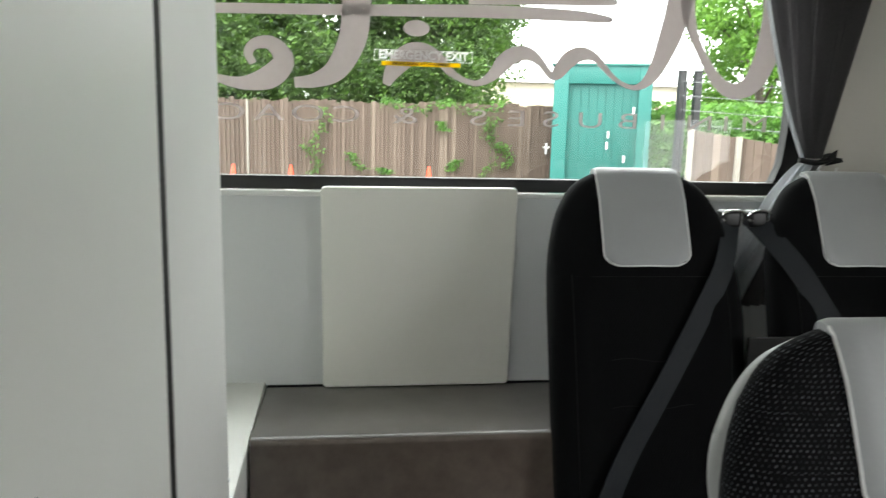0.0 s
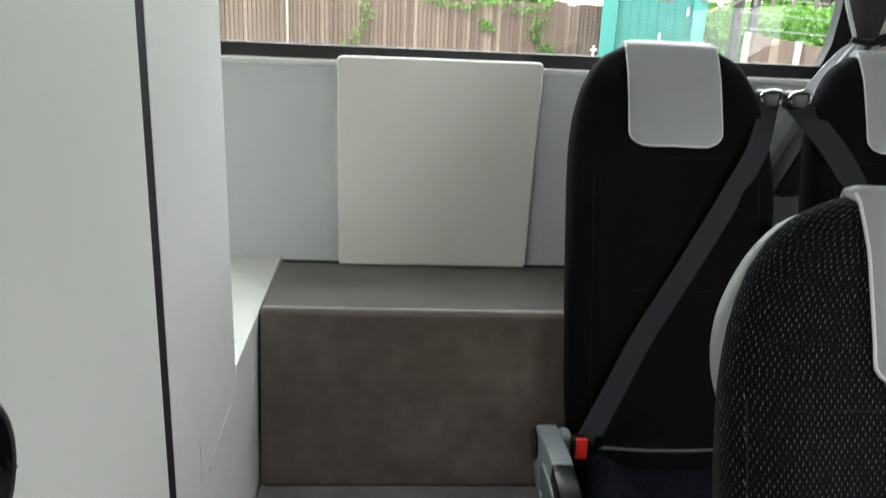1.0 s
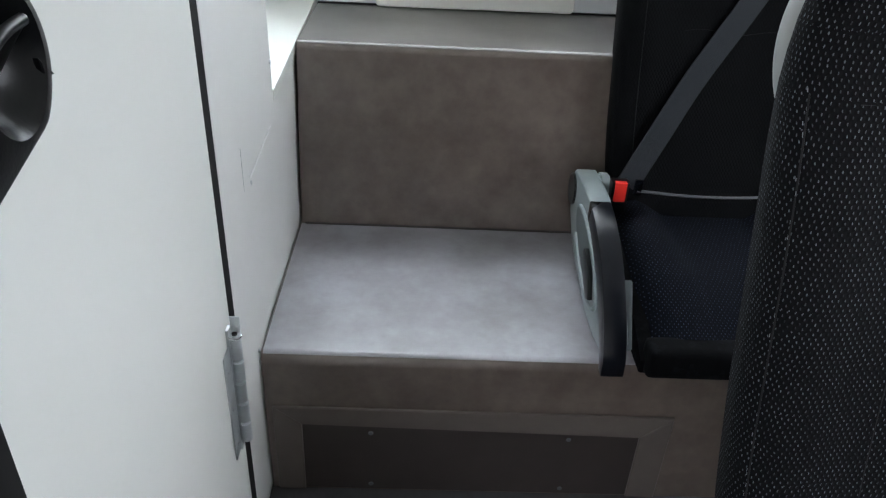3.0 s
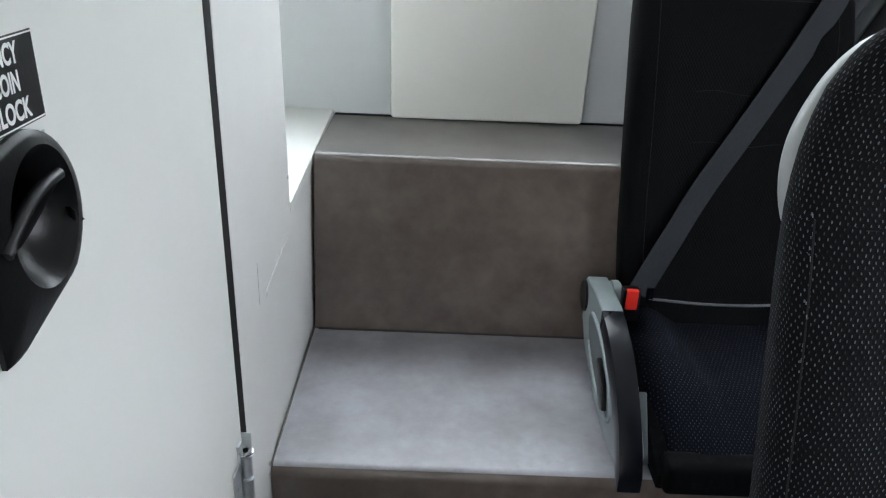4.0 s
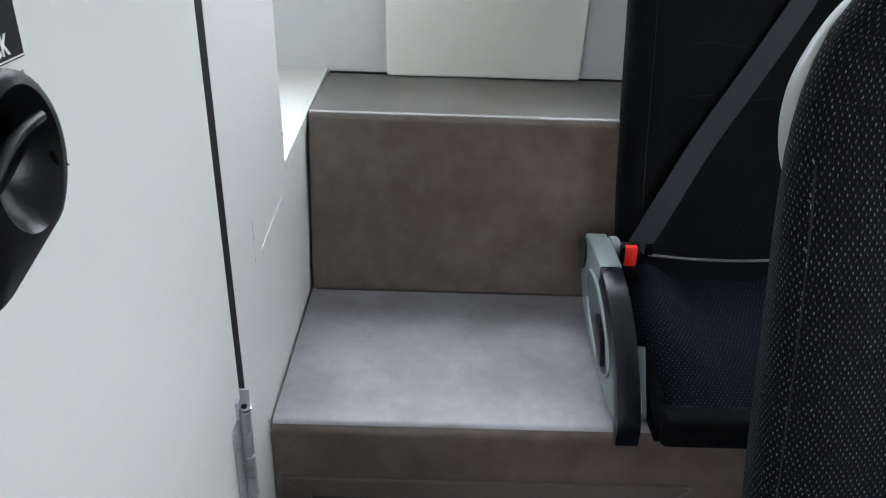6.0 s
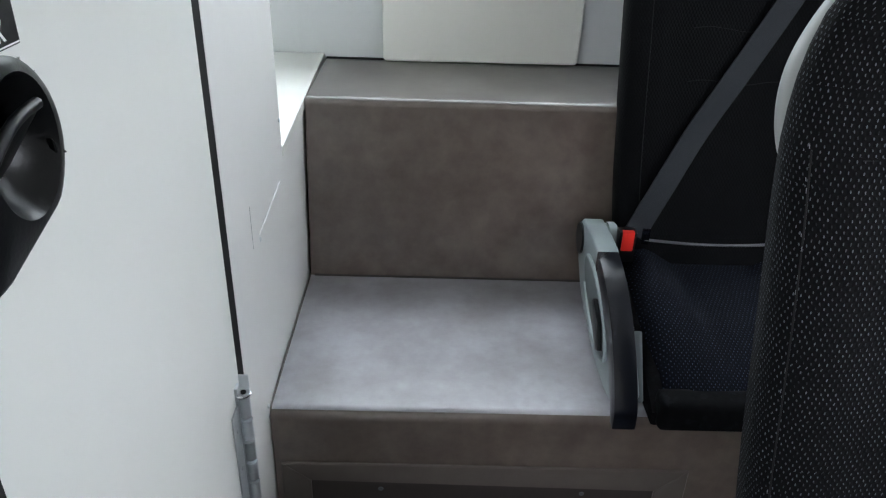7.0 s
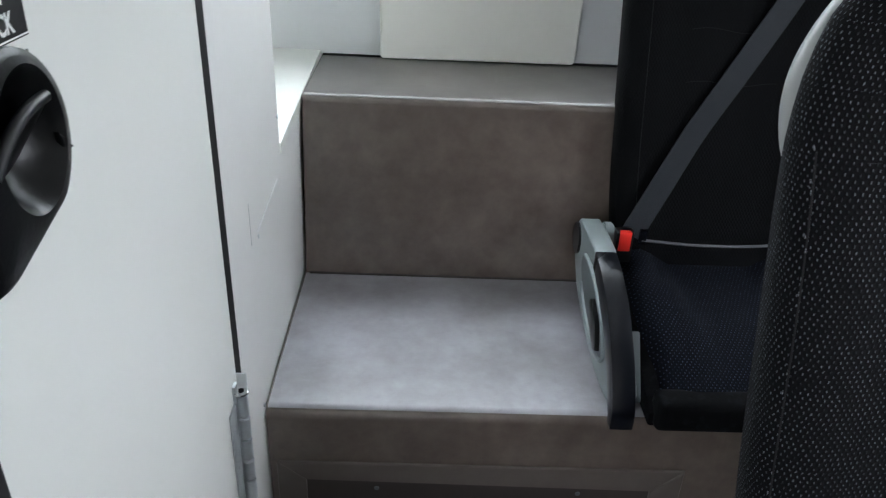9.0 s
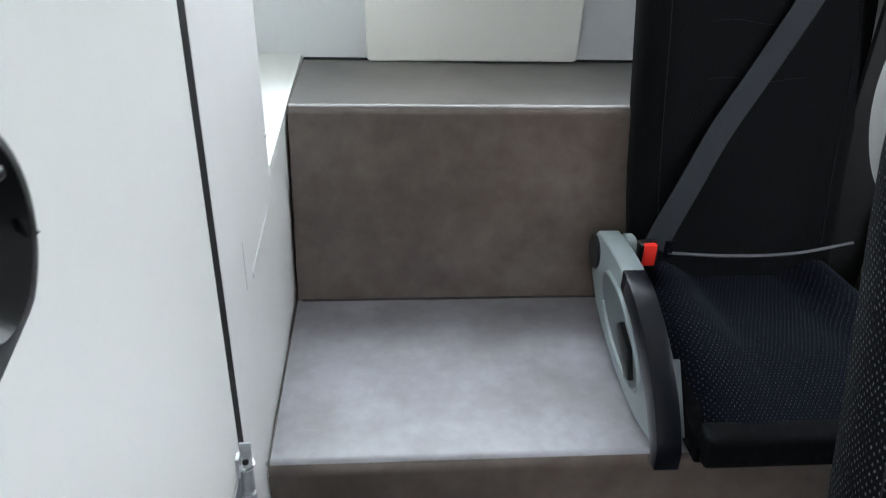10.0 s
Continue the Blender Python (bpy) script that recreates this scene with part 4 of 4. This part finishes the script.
ribbon([(0.636, 1.90, 0.034), (0.640, 1.80, 0.032), (0.658, 1.725, 0.022), (0.696, 1.655, 0.020), (0.736, 1.602, 0.028), (0.781, 1.582, 0.034), (0.826, 1.606, 0.044), (0.856, 1.675, 0.054), (0.868, 1.76, 0.056), (0.872, 1.90, 0.056)])
dot = prism([(-0.022 + 0.031 * math.cos(k * math.pi / 16), 1.707 + 0.019 * math.sin(k * math.pi / 16)) for k in range(32)], 1, 1.9738, 1.9744)
bmesh.ops.transform(dot, matrix=T, verts=dot.verts)
part("dot", dot, DECAL, decals, smooth=False)
# the words are meant to be read from outside, so they stand mirrored here
for ch, wx in (("M", 0.842), ("I", 0.765), ("N", 0.695), ("I", 0.598), ("B", 0.510), ("U", 0.412), ("S", 0.312), ("E", 0.228), ("S", 0.132), ("&", -0.045), ("C", -0.185), ("O", -0.275), ("A", -0.365), ("C", -0.452), ("H", -0.54)):
    MIRROR = T @ Matrix.Translation((wx, 1.9745, 1.4975)) @ Matrix.Rotation(radians(90), 4, "X") @ Matrix.Diagonal((-1, 1, 1, 1))
    lettering(ch, 0.056, MIRROR, DECAL, "letter", decals, 0.0002, -0.0003, 1.8)

SIGN_Y = -0.006
sign = thing("exit_sticker", "emergency exit sticker with white capitals over a yellow strip", "sticker", (0.028, 1.9735, 1.653))
S = Matrix.Translation((0.0, -1.9735 + SIGN_Y, -1.637))
FACE = Matrix.Translation((0, 0, 0)) @ Matrix.Rotation(radians(90), 4, "X")
for lo, hi in (((-0.124, 1.6250), (0.114, 1.6262)), ((-0.124, 1.6498), (0.114, 1.6510)), ((-0.124, 1.6263), (-0.1228, 1.6497)), ((0.1128, 1.6263), (0.114, 1.6497))):
    bb = box((lo[0], 1.9728, lo[1]), (hi[0], 1.9734, hi[1]))
    bmesh.ops.transform(bb, matrix=S, verts=bb.verts)
    part("border", bb, SIGN_WHITE, sign)
lettering("EMERGENCY EXIT", 0.0275, S @ Matrix.Translation((-0.005, 1.9728, 1.6380)) @ FACE, SIGN_WHITE, "lettering", sign, 0.0002, 0.0009, 0.98)
yb = box((-0.106, 1.9729, 1.6135), (0.084, 1.9734, 1.6235))
bmesh.ops.transform(yb, matrix=S, verts=yb.verts)
yellow = part("yellow_strip", yb, SIGN_YELLOW, sign, "yellow strip with small black capitals")
lettering("BREAK GLASS WITH HAMMER", 0.0095, S @ Matrix.Translation((-0.011, 1.9726, 1.6185)) @ FACE, STICKER, "lettering", yellow, 0.0001, 0.0001, 1.1)

# ---------- outside ----------
GROUND_Z = -0.20
YARD_X = 0.39


def outdoors(name, label, category, at, group=""):
    return thing(name, label, category, (at[0] + YARD_X, at[1], at[2]), group)



def ground_mat():
    m = Mat("asphalt", 0.9)
    m.colour(m.mix(m.noise(0.6, 6), (0.10, 0.095, 0.09), (0.16, 0.155, 0.15)))
    m.bump(m.noise(60, 3), 0.4, 0.01)
    return m.m


def leaf_mat(name, dark, light):
    m = Mat(name, 0.55)
    g = m.node("ShaderNodeNewGeometry").outputs["Random Per Island"]
    n = m.noise(0.8, 3)
    f = m.math("ADD", m.math("MULTIPLY", g, 0.6), m.math("MULTIPLY", n, 0.4))
    c = m.ramp(f, [(0.2, dark), (0.55, tuple((a + b) / 2 for a, b in zip(dark, light))), (0.85, light)])
    m.colour(c)
    tr = m.node("ShaderNodeBsdfTranslucent")
    m.link(m.mix(0.5, c, tuple(min(1, v * 1.6) for v in light)), tr.inputs["Color"])
    mx = m.node("ShaderNodeMixShader")
    mx.inputs[0].default_value = 0.35
    m.link(m.b.outputs[0], mx.inputs[1])
    m.link(tr.outputs[0], mx.inputs[2])
    m.link(mx.outputs[0], m.t.nodes["Material Output"].inputs["Surface"])
    return m.m


def board_mat():
    m = Mat("weathered_fence_wood", 0.85)
    info = m.node("ShaderNodeObjectInfo").outputs["Random"]
    isl = m.node("ShaderNodeNewGeometry").outputs["Random Per Island"]
    r = m.math("FRACT", m.math("ADD", info, isl))
    c = m.ramp(r, [(0.0, (0.055, 0.036, 0.026)), (0.35, (0.082, 0.056, 0.042)), (0.8, (0.108, 0.076, 0.058)), (1.0, (0.17, 0.13, 0.10))])
    streak = m.noise(14, 5, 0.6, (1, 1, 0.06))
    m.colour(m.mix(m.math("MULTIPLY", streak, 0.5), c, (0.12, 0.085, 0.065)))
    m.bump(streak, 0.15, 0.004)
    return m.m


GROUND = ground_mat()
BOARD = board_mat()
LEAF_DEEP = leaf_mat("deep_green_leaves", (0.007, 0.022, 0.006), (0.100, 0.200, 0.030))
LEAF_FRESH = leaf_mat("fresh_green_leaves", (0.05, 0.13, 0.015), (0.17, 0.34, 0.045))
LEAF_IVY = leaf_mat("ivy_leaves", (0.03, 0.09, 0.015), (0.15, 0.32, 0.06))
BARK = plain("bark", (0.07, 0.055, 0.042), 0.9, vary=0.4, scale=9, bump=0.6)
TEAL = plain("teal_steel_paint", (0.006, 0.122, 0.104), 0.45, vary=0.1, scale=3, bump=0.02)
TEAL_DARK = plain("teal_door_paint", (0.005, 0.100, 0.084), 0.5, vary=0.12, scale=3, bump=0.02)
POST = plain("black_post", (0.008, 0.008, 0.009), 0.6, vary=0.3)
CONCRETE = plain("concrete_post", (0.22, 0.20, 0.17), 0.85, vary=0.15, scale=10)
CREAM = plain("cream_render", (0.62, 0.57, 0.47), 0.8, vary=0.06, scale=4)
CREAM_DARK = plain("buff_panel", (0.50, 0.43, 0.31), 0.8, vary=0.1, scale=4)
ROOF_TILE = plain("grey_roof_tile", (0.30, 0.29, 0.28), 0.8, vary=0.2, scale=5)
ORANGE = plain("orange_cone", (0.62, 0.06, 0.022), 0.5, vary=0.05)
WIRE = plain("galvanised_rail", (0.22, 0.225, 0.23), 0.6, 0.3)

tagged(part("ground", box((-400, 2.6, GROUND_Z - 0.2), (400, 900, GROUND_Z)), GROUND), "grey asphalt yard", "ground", kind="structure")

# close-board fence
fence = outdoors("fence", "weathered brown close-board timber fence with ivy on it", "fence", (0, 20, GROUND_Z))
rng = random.Random(5)
variants = []
for k in range(6):
    b = bmesh.new()
    w = 0.108
    h = 2.20 + 0.012 * k
    lean = rng.uniform(-0.006, 0.006)
    vs = [b.verts.new(p) for p in ((0, 0.004, 0), (w, -0.030, 0), (w, 0.0, 0), (0, 0.014, 0), (lean, 0.004, h), (w + lean, -0.030, h), (w + lean, 0.0, h), (lean, 0.014, h))]
    for f in ((0, 1, 5, 4), (1, 2, 6, 5), (2, 3, 7, 6), (3, 0, 4, 7), (4, 5, 6, 7), (3, 2, 1, 0)):
        b.faces.new([vs[i] for i in f])
    me = mesh_of("board", b)
    me.materials.append(BOARD)
    variants.append(me)
x = -14.0
while x < 9.0:
    ob = new("board", variants[rng.randrange(6)])
    ob.parent = fence
    ob.location = (x, rng.uniform(-0.004, 0.004), 0.02 + rng.uniform(-0.02, 0.02) + 0.012 * (x + 4) * 0.3)
    x += 0.112
for z in (0.35, 1.1, 1.85):
    part("rail", box((-14, 0.012, z), (9, 0.06, z + 0.09)), BOARD, fence)
for px in (-3.15, -0.2, 2.7):
    part("post", box((px - 0.028, -0.06, 0), (px + 0.028, -0.015, 2.24), 0.008), CONCRETE if px < -3 else BOARD, fence)


def leaf_cloud(name, mat, parent, count, spread, size, seed, flat=0.6):
    """Many small folded leaves; spread(rng) gives a place."""
    r = random.Random(seed)
    verts, faces = [], []
    for _ in range(count):
        p = Vector(spread(r))
        s = size * r.uniform(0.55, 1.35)
        e = Euler((r.uniform(-1.1, 1.1) * flat * 2, r.uniform(-1.1, 1.1) * flat * 2, r.uniform(0, 6.28))).to_matrix()
        k = len(verts)
        for q in ((0, -1, 0), (0.5, -0.1, 0.18), (0, 1, 0), (-0.5, -0.1, 0.18)):
            verts.append(p + e @ Vector(q) * s)
        faces += [(k, k + 1, k + 2), (k, k + 2, k + 3)]
    me = bpy.data.meshes.new(name)
    me.from_pydata(verts, [], faces)
    me.materials.append(mat)
    ob = new(name, me)
    ob.parent = parent
    return ob


def tree(label, at, height, radius, leaf, size, count, seed, low=0.25, clumps=40, rx=1.0):
    e = outdoors("tree", label, "tree", at)
    r = random.Random(seed)
    trunk = tube([(0, 0, 0), (0.06, 0.02, height * 0.3), (-0.05, 0.05, height * 0.6), (0.03, 0, height * 0.9)], 0.045 * radius + 0.06, 10)
    for v in trunk.verts:
        k = 1 - 0.75 * max(0.0, min(1.0, v.co.z / height))
        v.co.x *= k if abs(v.co.x) < 1 else 1
        v.co.y *= k if abs(v.co.y) < 1 else 1
    part("trunk", trunk, BARK, e)
    centres = []
    for i in range(clumps):
        a, z = r.uniform(0, 6.283), r.uniform(low, 1.0)
        prof = math.sin(math.pi * min(0.96, max(0.12, (z - low) / (1.02 - low) * 0.8 + 0.18))) ** 0.6
        d = radius * prof * r.uniform(0.45, 1.0)
        centres.append((Vector((d * math.cos(a) * rx, d * math.sin(a), height * z)), radius * r.uniform(0.16, 0.34)))
    for c, _ in centres[:14]:
        part("limb", tube([(0, 0, c.z * 0.62), (c.x * 0.45, c.y * 0.45, c.z * 0.86), tuple(c)], 0.035, 6, n_line=3), BARK, e)

    def spread(q):
        c, s = q.choice(centres)
        v = Vector((q.gauss(0, 1), q.gauss(0, 1), q.gauss(0, 0.75)))
        v = v.normalized() * s * q.uniform(0.35, 1.15)
        return c + v

    leaf_cloud("crown", leaf, e, count, spread, size, seed + 1)
    return e


tree("tall leafy deep green tree behind the timber fence", (-5.5, 24.5, GROUND_Z), 9.5, 3.6, LEAF_DEEP, 0.105, 56000, 11, 0.06, 120)
tree("tall leafy deep green tree behind the timber fence", (-1.6, 25.0, GROUND_Z), 10.0, 3.4, LEAF_DEEP, 0.105, 56000, 23, 0.06, 120)
tree("broad leafy green tree behind the timber fence", (2.1, 24.5, GROUND_Z), 7.6, 3.0, LEAF_DEEP, 0.085, 48000, 37, 0.08, 110)
tree("tall leafy deep green tree far behind the fence", (-9.5, 26.0, GROUND_Z), 10.0, 3.6, LEAF_DEEP, 0.10, 30000, 41, 0.06, 80)
tree("young tree with fresh light green leaves", (10.4, 19.5, GROUND_Z), 7.6, 2.1, LEAF_FRESH, 0.085, 16000, 53, 0.28, 44)
tree("young tree with fresh light green leaves", (13.0, 21.0, GROUND_Z), 7.0, 2.3, LEAF_FRESH, 0.09, 13000, 59, 0.2, 40)

shrubs = outdoors("shrub", "dense dark green shrubs behind the timber fence", "shrub", (-2.0, 22.0, GROUND_Z))
leaf_cloud("leaves", LEAF_DEEP, shrubs, 60000, lambda q: (q.uniform(-8.0, 5.2), q.gauss(0, 0.5), 0.4 + 3.4 * q.random() ** 0.8 + 0.35 * math.sin(q.uniform(0, 6))), 0.065, 67)

hedge = outdoors("hedge", "leafy green hedge behind the wire fence", "hedge", (10.0, 17.6, GROUND_Z))
leaf_cloud("leaves", LEAF_IVY, hedge, 20000, lambda q: (q.uniform(-3.7, 4.5), q.uniform(-0.8, 0.9), 0.3 + (1.75 + 0.35 * math.sin(q.random() * 9)) * q.random() ** 0.8), 0.09, 71)
# dark box stands for the shade deep inside the leaves
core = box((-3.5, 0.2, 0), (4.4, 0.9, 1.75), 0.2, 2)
part("shade_core", core, plain("hedge_shade", (0.015, 0.03, 0.01), 0.9), hedge)

ivy = outdoors("ivy", "ivy climbing over the timber fence", "ivy", (0, 19.93, GROUND_Z))
strands = [(-1.55, 0.3, 1.1), (-1.3, 0.9, 2.1), (-0.4, 0.5, 0.95), (0.25, 0.4, 0.55), (2.3, 0.5, 0.8), (3.15, 0.2, 2.1), (3.5, 0.6, 1.3), (3.3, 1.0, 1.9), (2.0, 1.55, 1.8)]


def ivy_place(q):
    if q.random() < 0.42:
        xx = 0.2 + 3.3 * q.random()
        return (xx, q.uniform(-0.15, 0.4), 2.16 + q.gauss(0, 0.07) + 0.10 * math.sin(xx * 4))
    x0, z0, z1 = q.choice(strands)
    z = q.uniform(z0, z1)
    return (x0 + 0.18 * math.sin(z * 5 + x0) + q.gauss(0, 0.09), q.uniform(-0.10, -0.02), z)


leaf_cloud("leaves", LEAF_IVY, ivy, 2100, ivy_place, 0.046, 83)
for x0, z0, z1 in strands:
    part("stem", tube([(x0 + 0.18 * math.sin(z * 5 + x0), -0.035, z) for z in (z0 - 0.1, (z0 + z1) / 2, z1)], 0.008, 5), BARK, ivy)

# teal container
box_ = outdoors("storage_container", "teal painted steel storage container with a recessed door", "container", (5.22, 17.0, GROUND_Z))
box_.rotation_euler = (0, 0, radians(-19))
part("body", box((-1.12, 0.04, 0.05), (1.05, 2.4, 3.10), 0.02), TEAL_DARK, box_)
for lo, hi in (((-1.14, -0.06, 0.0), (-0.80, 0.039, 3.12)), ((0.78, -0.06, 0.0), (1.07, 0.039, 3.12)), ((-0.799, -0.058, 2.72), (0.779, 0.039, 3.12)), ((-0.799, -0.058, 0.0), (0.779, 0.039, 0.2))):
    part("frame", box(lo, hi, 0.012), TEAL, box_)
part("roof", box((-1.2, -0.10, 3.121), (1.13, 2.45, 3.17), 0.01), TEAL, box_)
for i in range(8):
    part("rib", box((-0.72 + i * 0.19, 0.030, 0.22), (-0.70 + i * 0.19, 0.039, 2.70), 0.004, 1), TEAL_DARK, box_)
for xx, zz in ((0.1, 1.25), (0.12, 1.5), (0.66, 2.05), (0.5, 0.95)):
    part("latch", box((xx, -0.02, zz), (xx + 0.05, 0.012, zz + 0.16), 0.01), LETTER, box_, "white lock fitting")
cross = outdoors("bracket", "small white cross-shaped bracket on the fence", "bracket", (4.70, 19.97, 0.80))
part("upright", box((-0.03, -0.03, 0), (0.03, -0.01, 0.30), 0.004), LETTER, cross)
part("arm", box((-0.09, -0.034, 0.16), (0.09, -0.0305, 0.21), 0.001), LETTER, cross)

# wire fence, posts and a low board fence
for xx, yy, hh in ((6.62, 16.0, 3.0), (6.98, 16.0, 3.0)):
    p = outdoors("fence_post", "tall black steel post", "post", (xx, yy, GROUND_Z), "tall posts")
    part("shaft", box((-0.075, -0.075, 0), (0.075, 0.075, hh - 0.03), 0.01), POST, p)
    part("cap", box((-0.085, -0.085, hh - 0.029), (0.085, 0.085, hh), 0.008), POST, p)
rails = outdoors("wire_fence", "galvanised strand fence between posts", "fence", (6.5, 15.7, GROUND_Z))
for xx, yy in ((0.1, 0.02), (2.5, -0.78), (5.4, -1.56)):
    part("post", box((xx - 0.03, yy + 0.016, 0), (xx + 0.03, yy + 0.07, 2.75 - 0.05 * xx), 0.006), POST, rails)
for zz in (1.75, 2.05, 2.35, 2.65):
    part("strand", tube([(0, 0, zz + 0.1), (2.5, -0.8, zz - 0.05), (5.5, -1.6, zz - 0.2)], 0.007, 6), WIRE, rails)
low_fence = outdoors("low_fence", "low brown board fence with pale concrete posts", "fence", (5.9, 14.0, GROUND_Z))
for i in range(36):
    k = i / 35
    bd = box((-0.04, -0.02, 0), (0.105, 0.0, 1.72 - 0.75 * k), 0.004, 1)
    bmesh.ops.transform(bd, matrix=Matrix.Translation((0.1 + 4.2 * k, -3.0 * k, 0)) @ Matrix.Rotation(-0.62, 4, "Z"), verts=bd.verts)
    part("board", bd, BOARD, low_fence, smooth=False)
for k, h in ((0.0, 1.74), (0.17, 1.62), (0.5, 1.3)):
    pb_ = box((-0.05, -0.10, 0), (0.05, -0.021, h), 0.01)
    bmesh.ops.transform(pb_, matrix=Matrix.Translation((0.05 + 4.2 * k, -3.0 * k, 0)), verts=pb_.verts)
    part("post", pb_, CONCRETE, low_fence, "pale concrete post")

# pale building beyond the fence
house = outdoors("building", "low cream building with a pale fence beyond the trees", "building", (8.6, 34.0, GROUND_Z))
part("wall", box((-5, 0, 0), (6, 5, 3.7), 0.02), CREAM, house)
part("roof", prism([(-0.3, 3.71), (5.3, 3.71), (2.5, 4.6)], 0, -5.3, 6.3), ROOF_TILE, house)
for i in range(5):
    w_ = part("window", box((-4.4 + i * 2.1, -0.05, 1.6), (-3.2 + i * 2.1, -0.004, 2.7), 0.01), CREAM_DARK, house)
    part("sill", box((-4.5 + i * 2.1, -0.12, 1.5), (-3.1 + i * 2.1, -0.004, 1.59), 0.01), CREAM, w_)
boards = outdoors("yard_fence", "pale buff panel fence beyond the yard", "fence", (8.0, 30.0, GROUND_Z))
for i in range(9):
    part("panel", box((-5.6 + i * 1.25, 0, 0), (-4.4 + i * 1.25, 0.06, 2.75), 0.015), CREAM_DARK, boards)

# traffic cones
def cone(at):
    c = outdoors("traffic_cone", "orange traffic cone in front of the fence", "traffic cone", at, "cones")
    part("body", cylinder((0, 0, 0.39), (0, 0, 1), 0.15, 0.74, 18, 0, 0.03), ORANGE, c)
    part("sleeve", cylinder((0, 0, 0.25), (0, 0, 1), 0.142, 0.15, 18, 0, 0.117), LETTER, c, "white reflective sleeve")
    part("base", box((-0.17, -0.17, 0), (0.17, 0.17, 0.03), 0.008), ORANGE, c)


for xx, yy in ((-3.08, 17.0), (-1.84, 17.0), (1.26, 17.3)):
    cone((xx, yy, GROUND_Z))
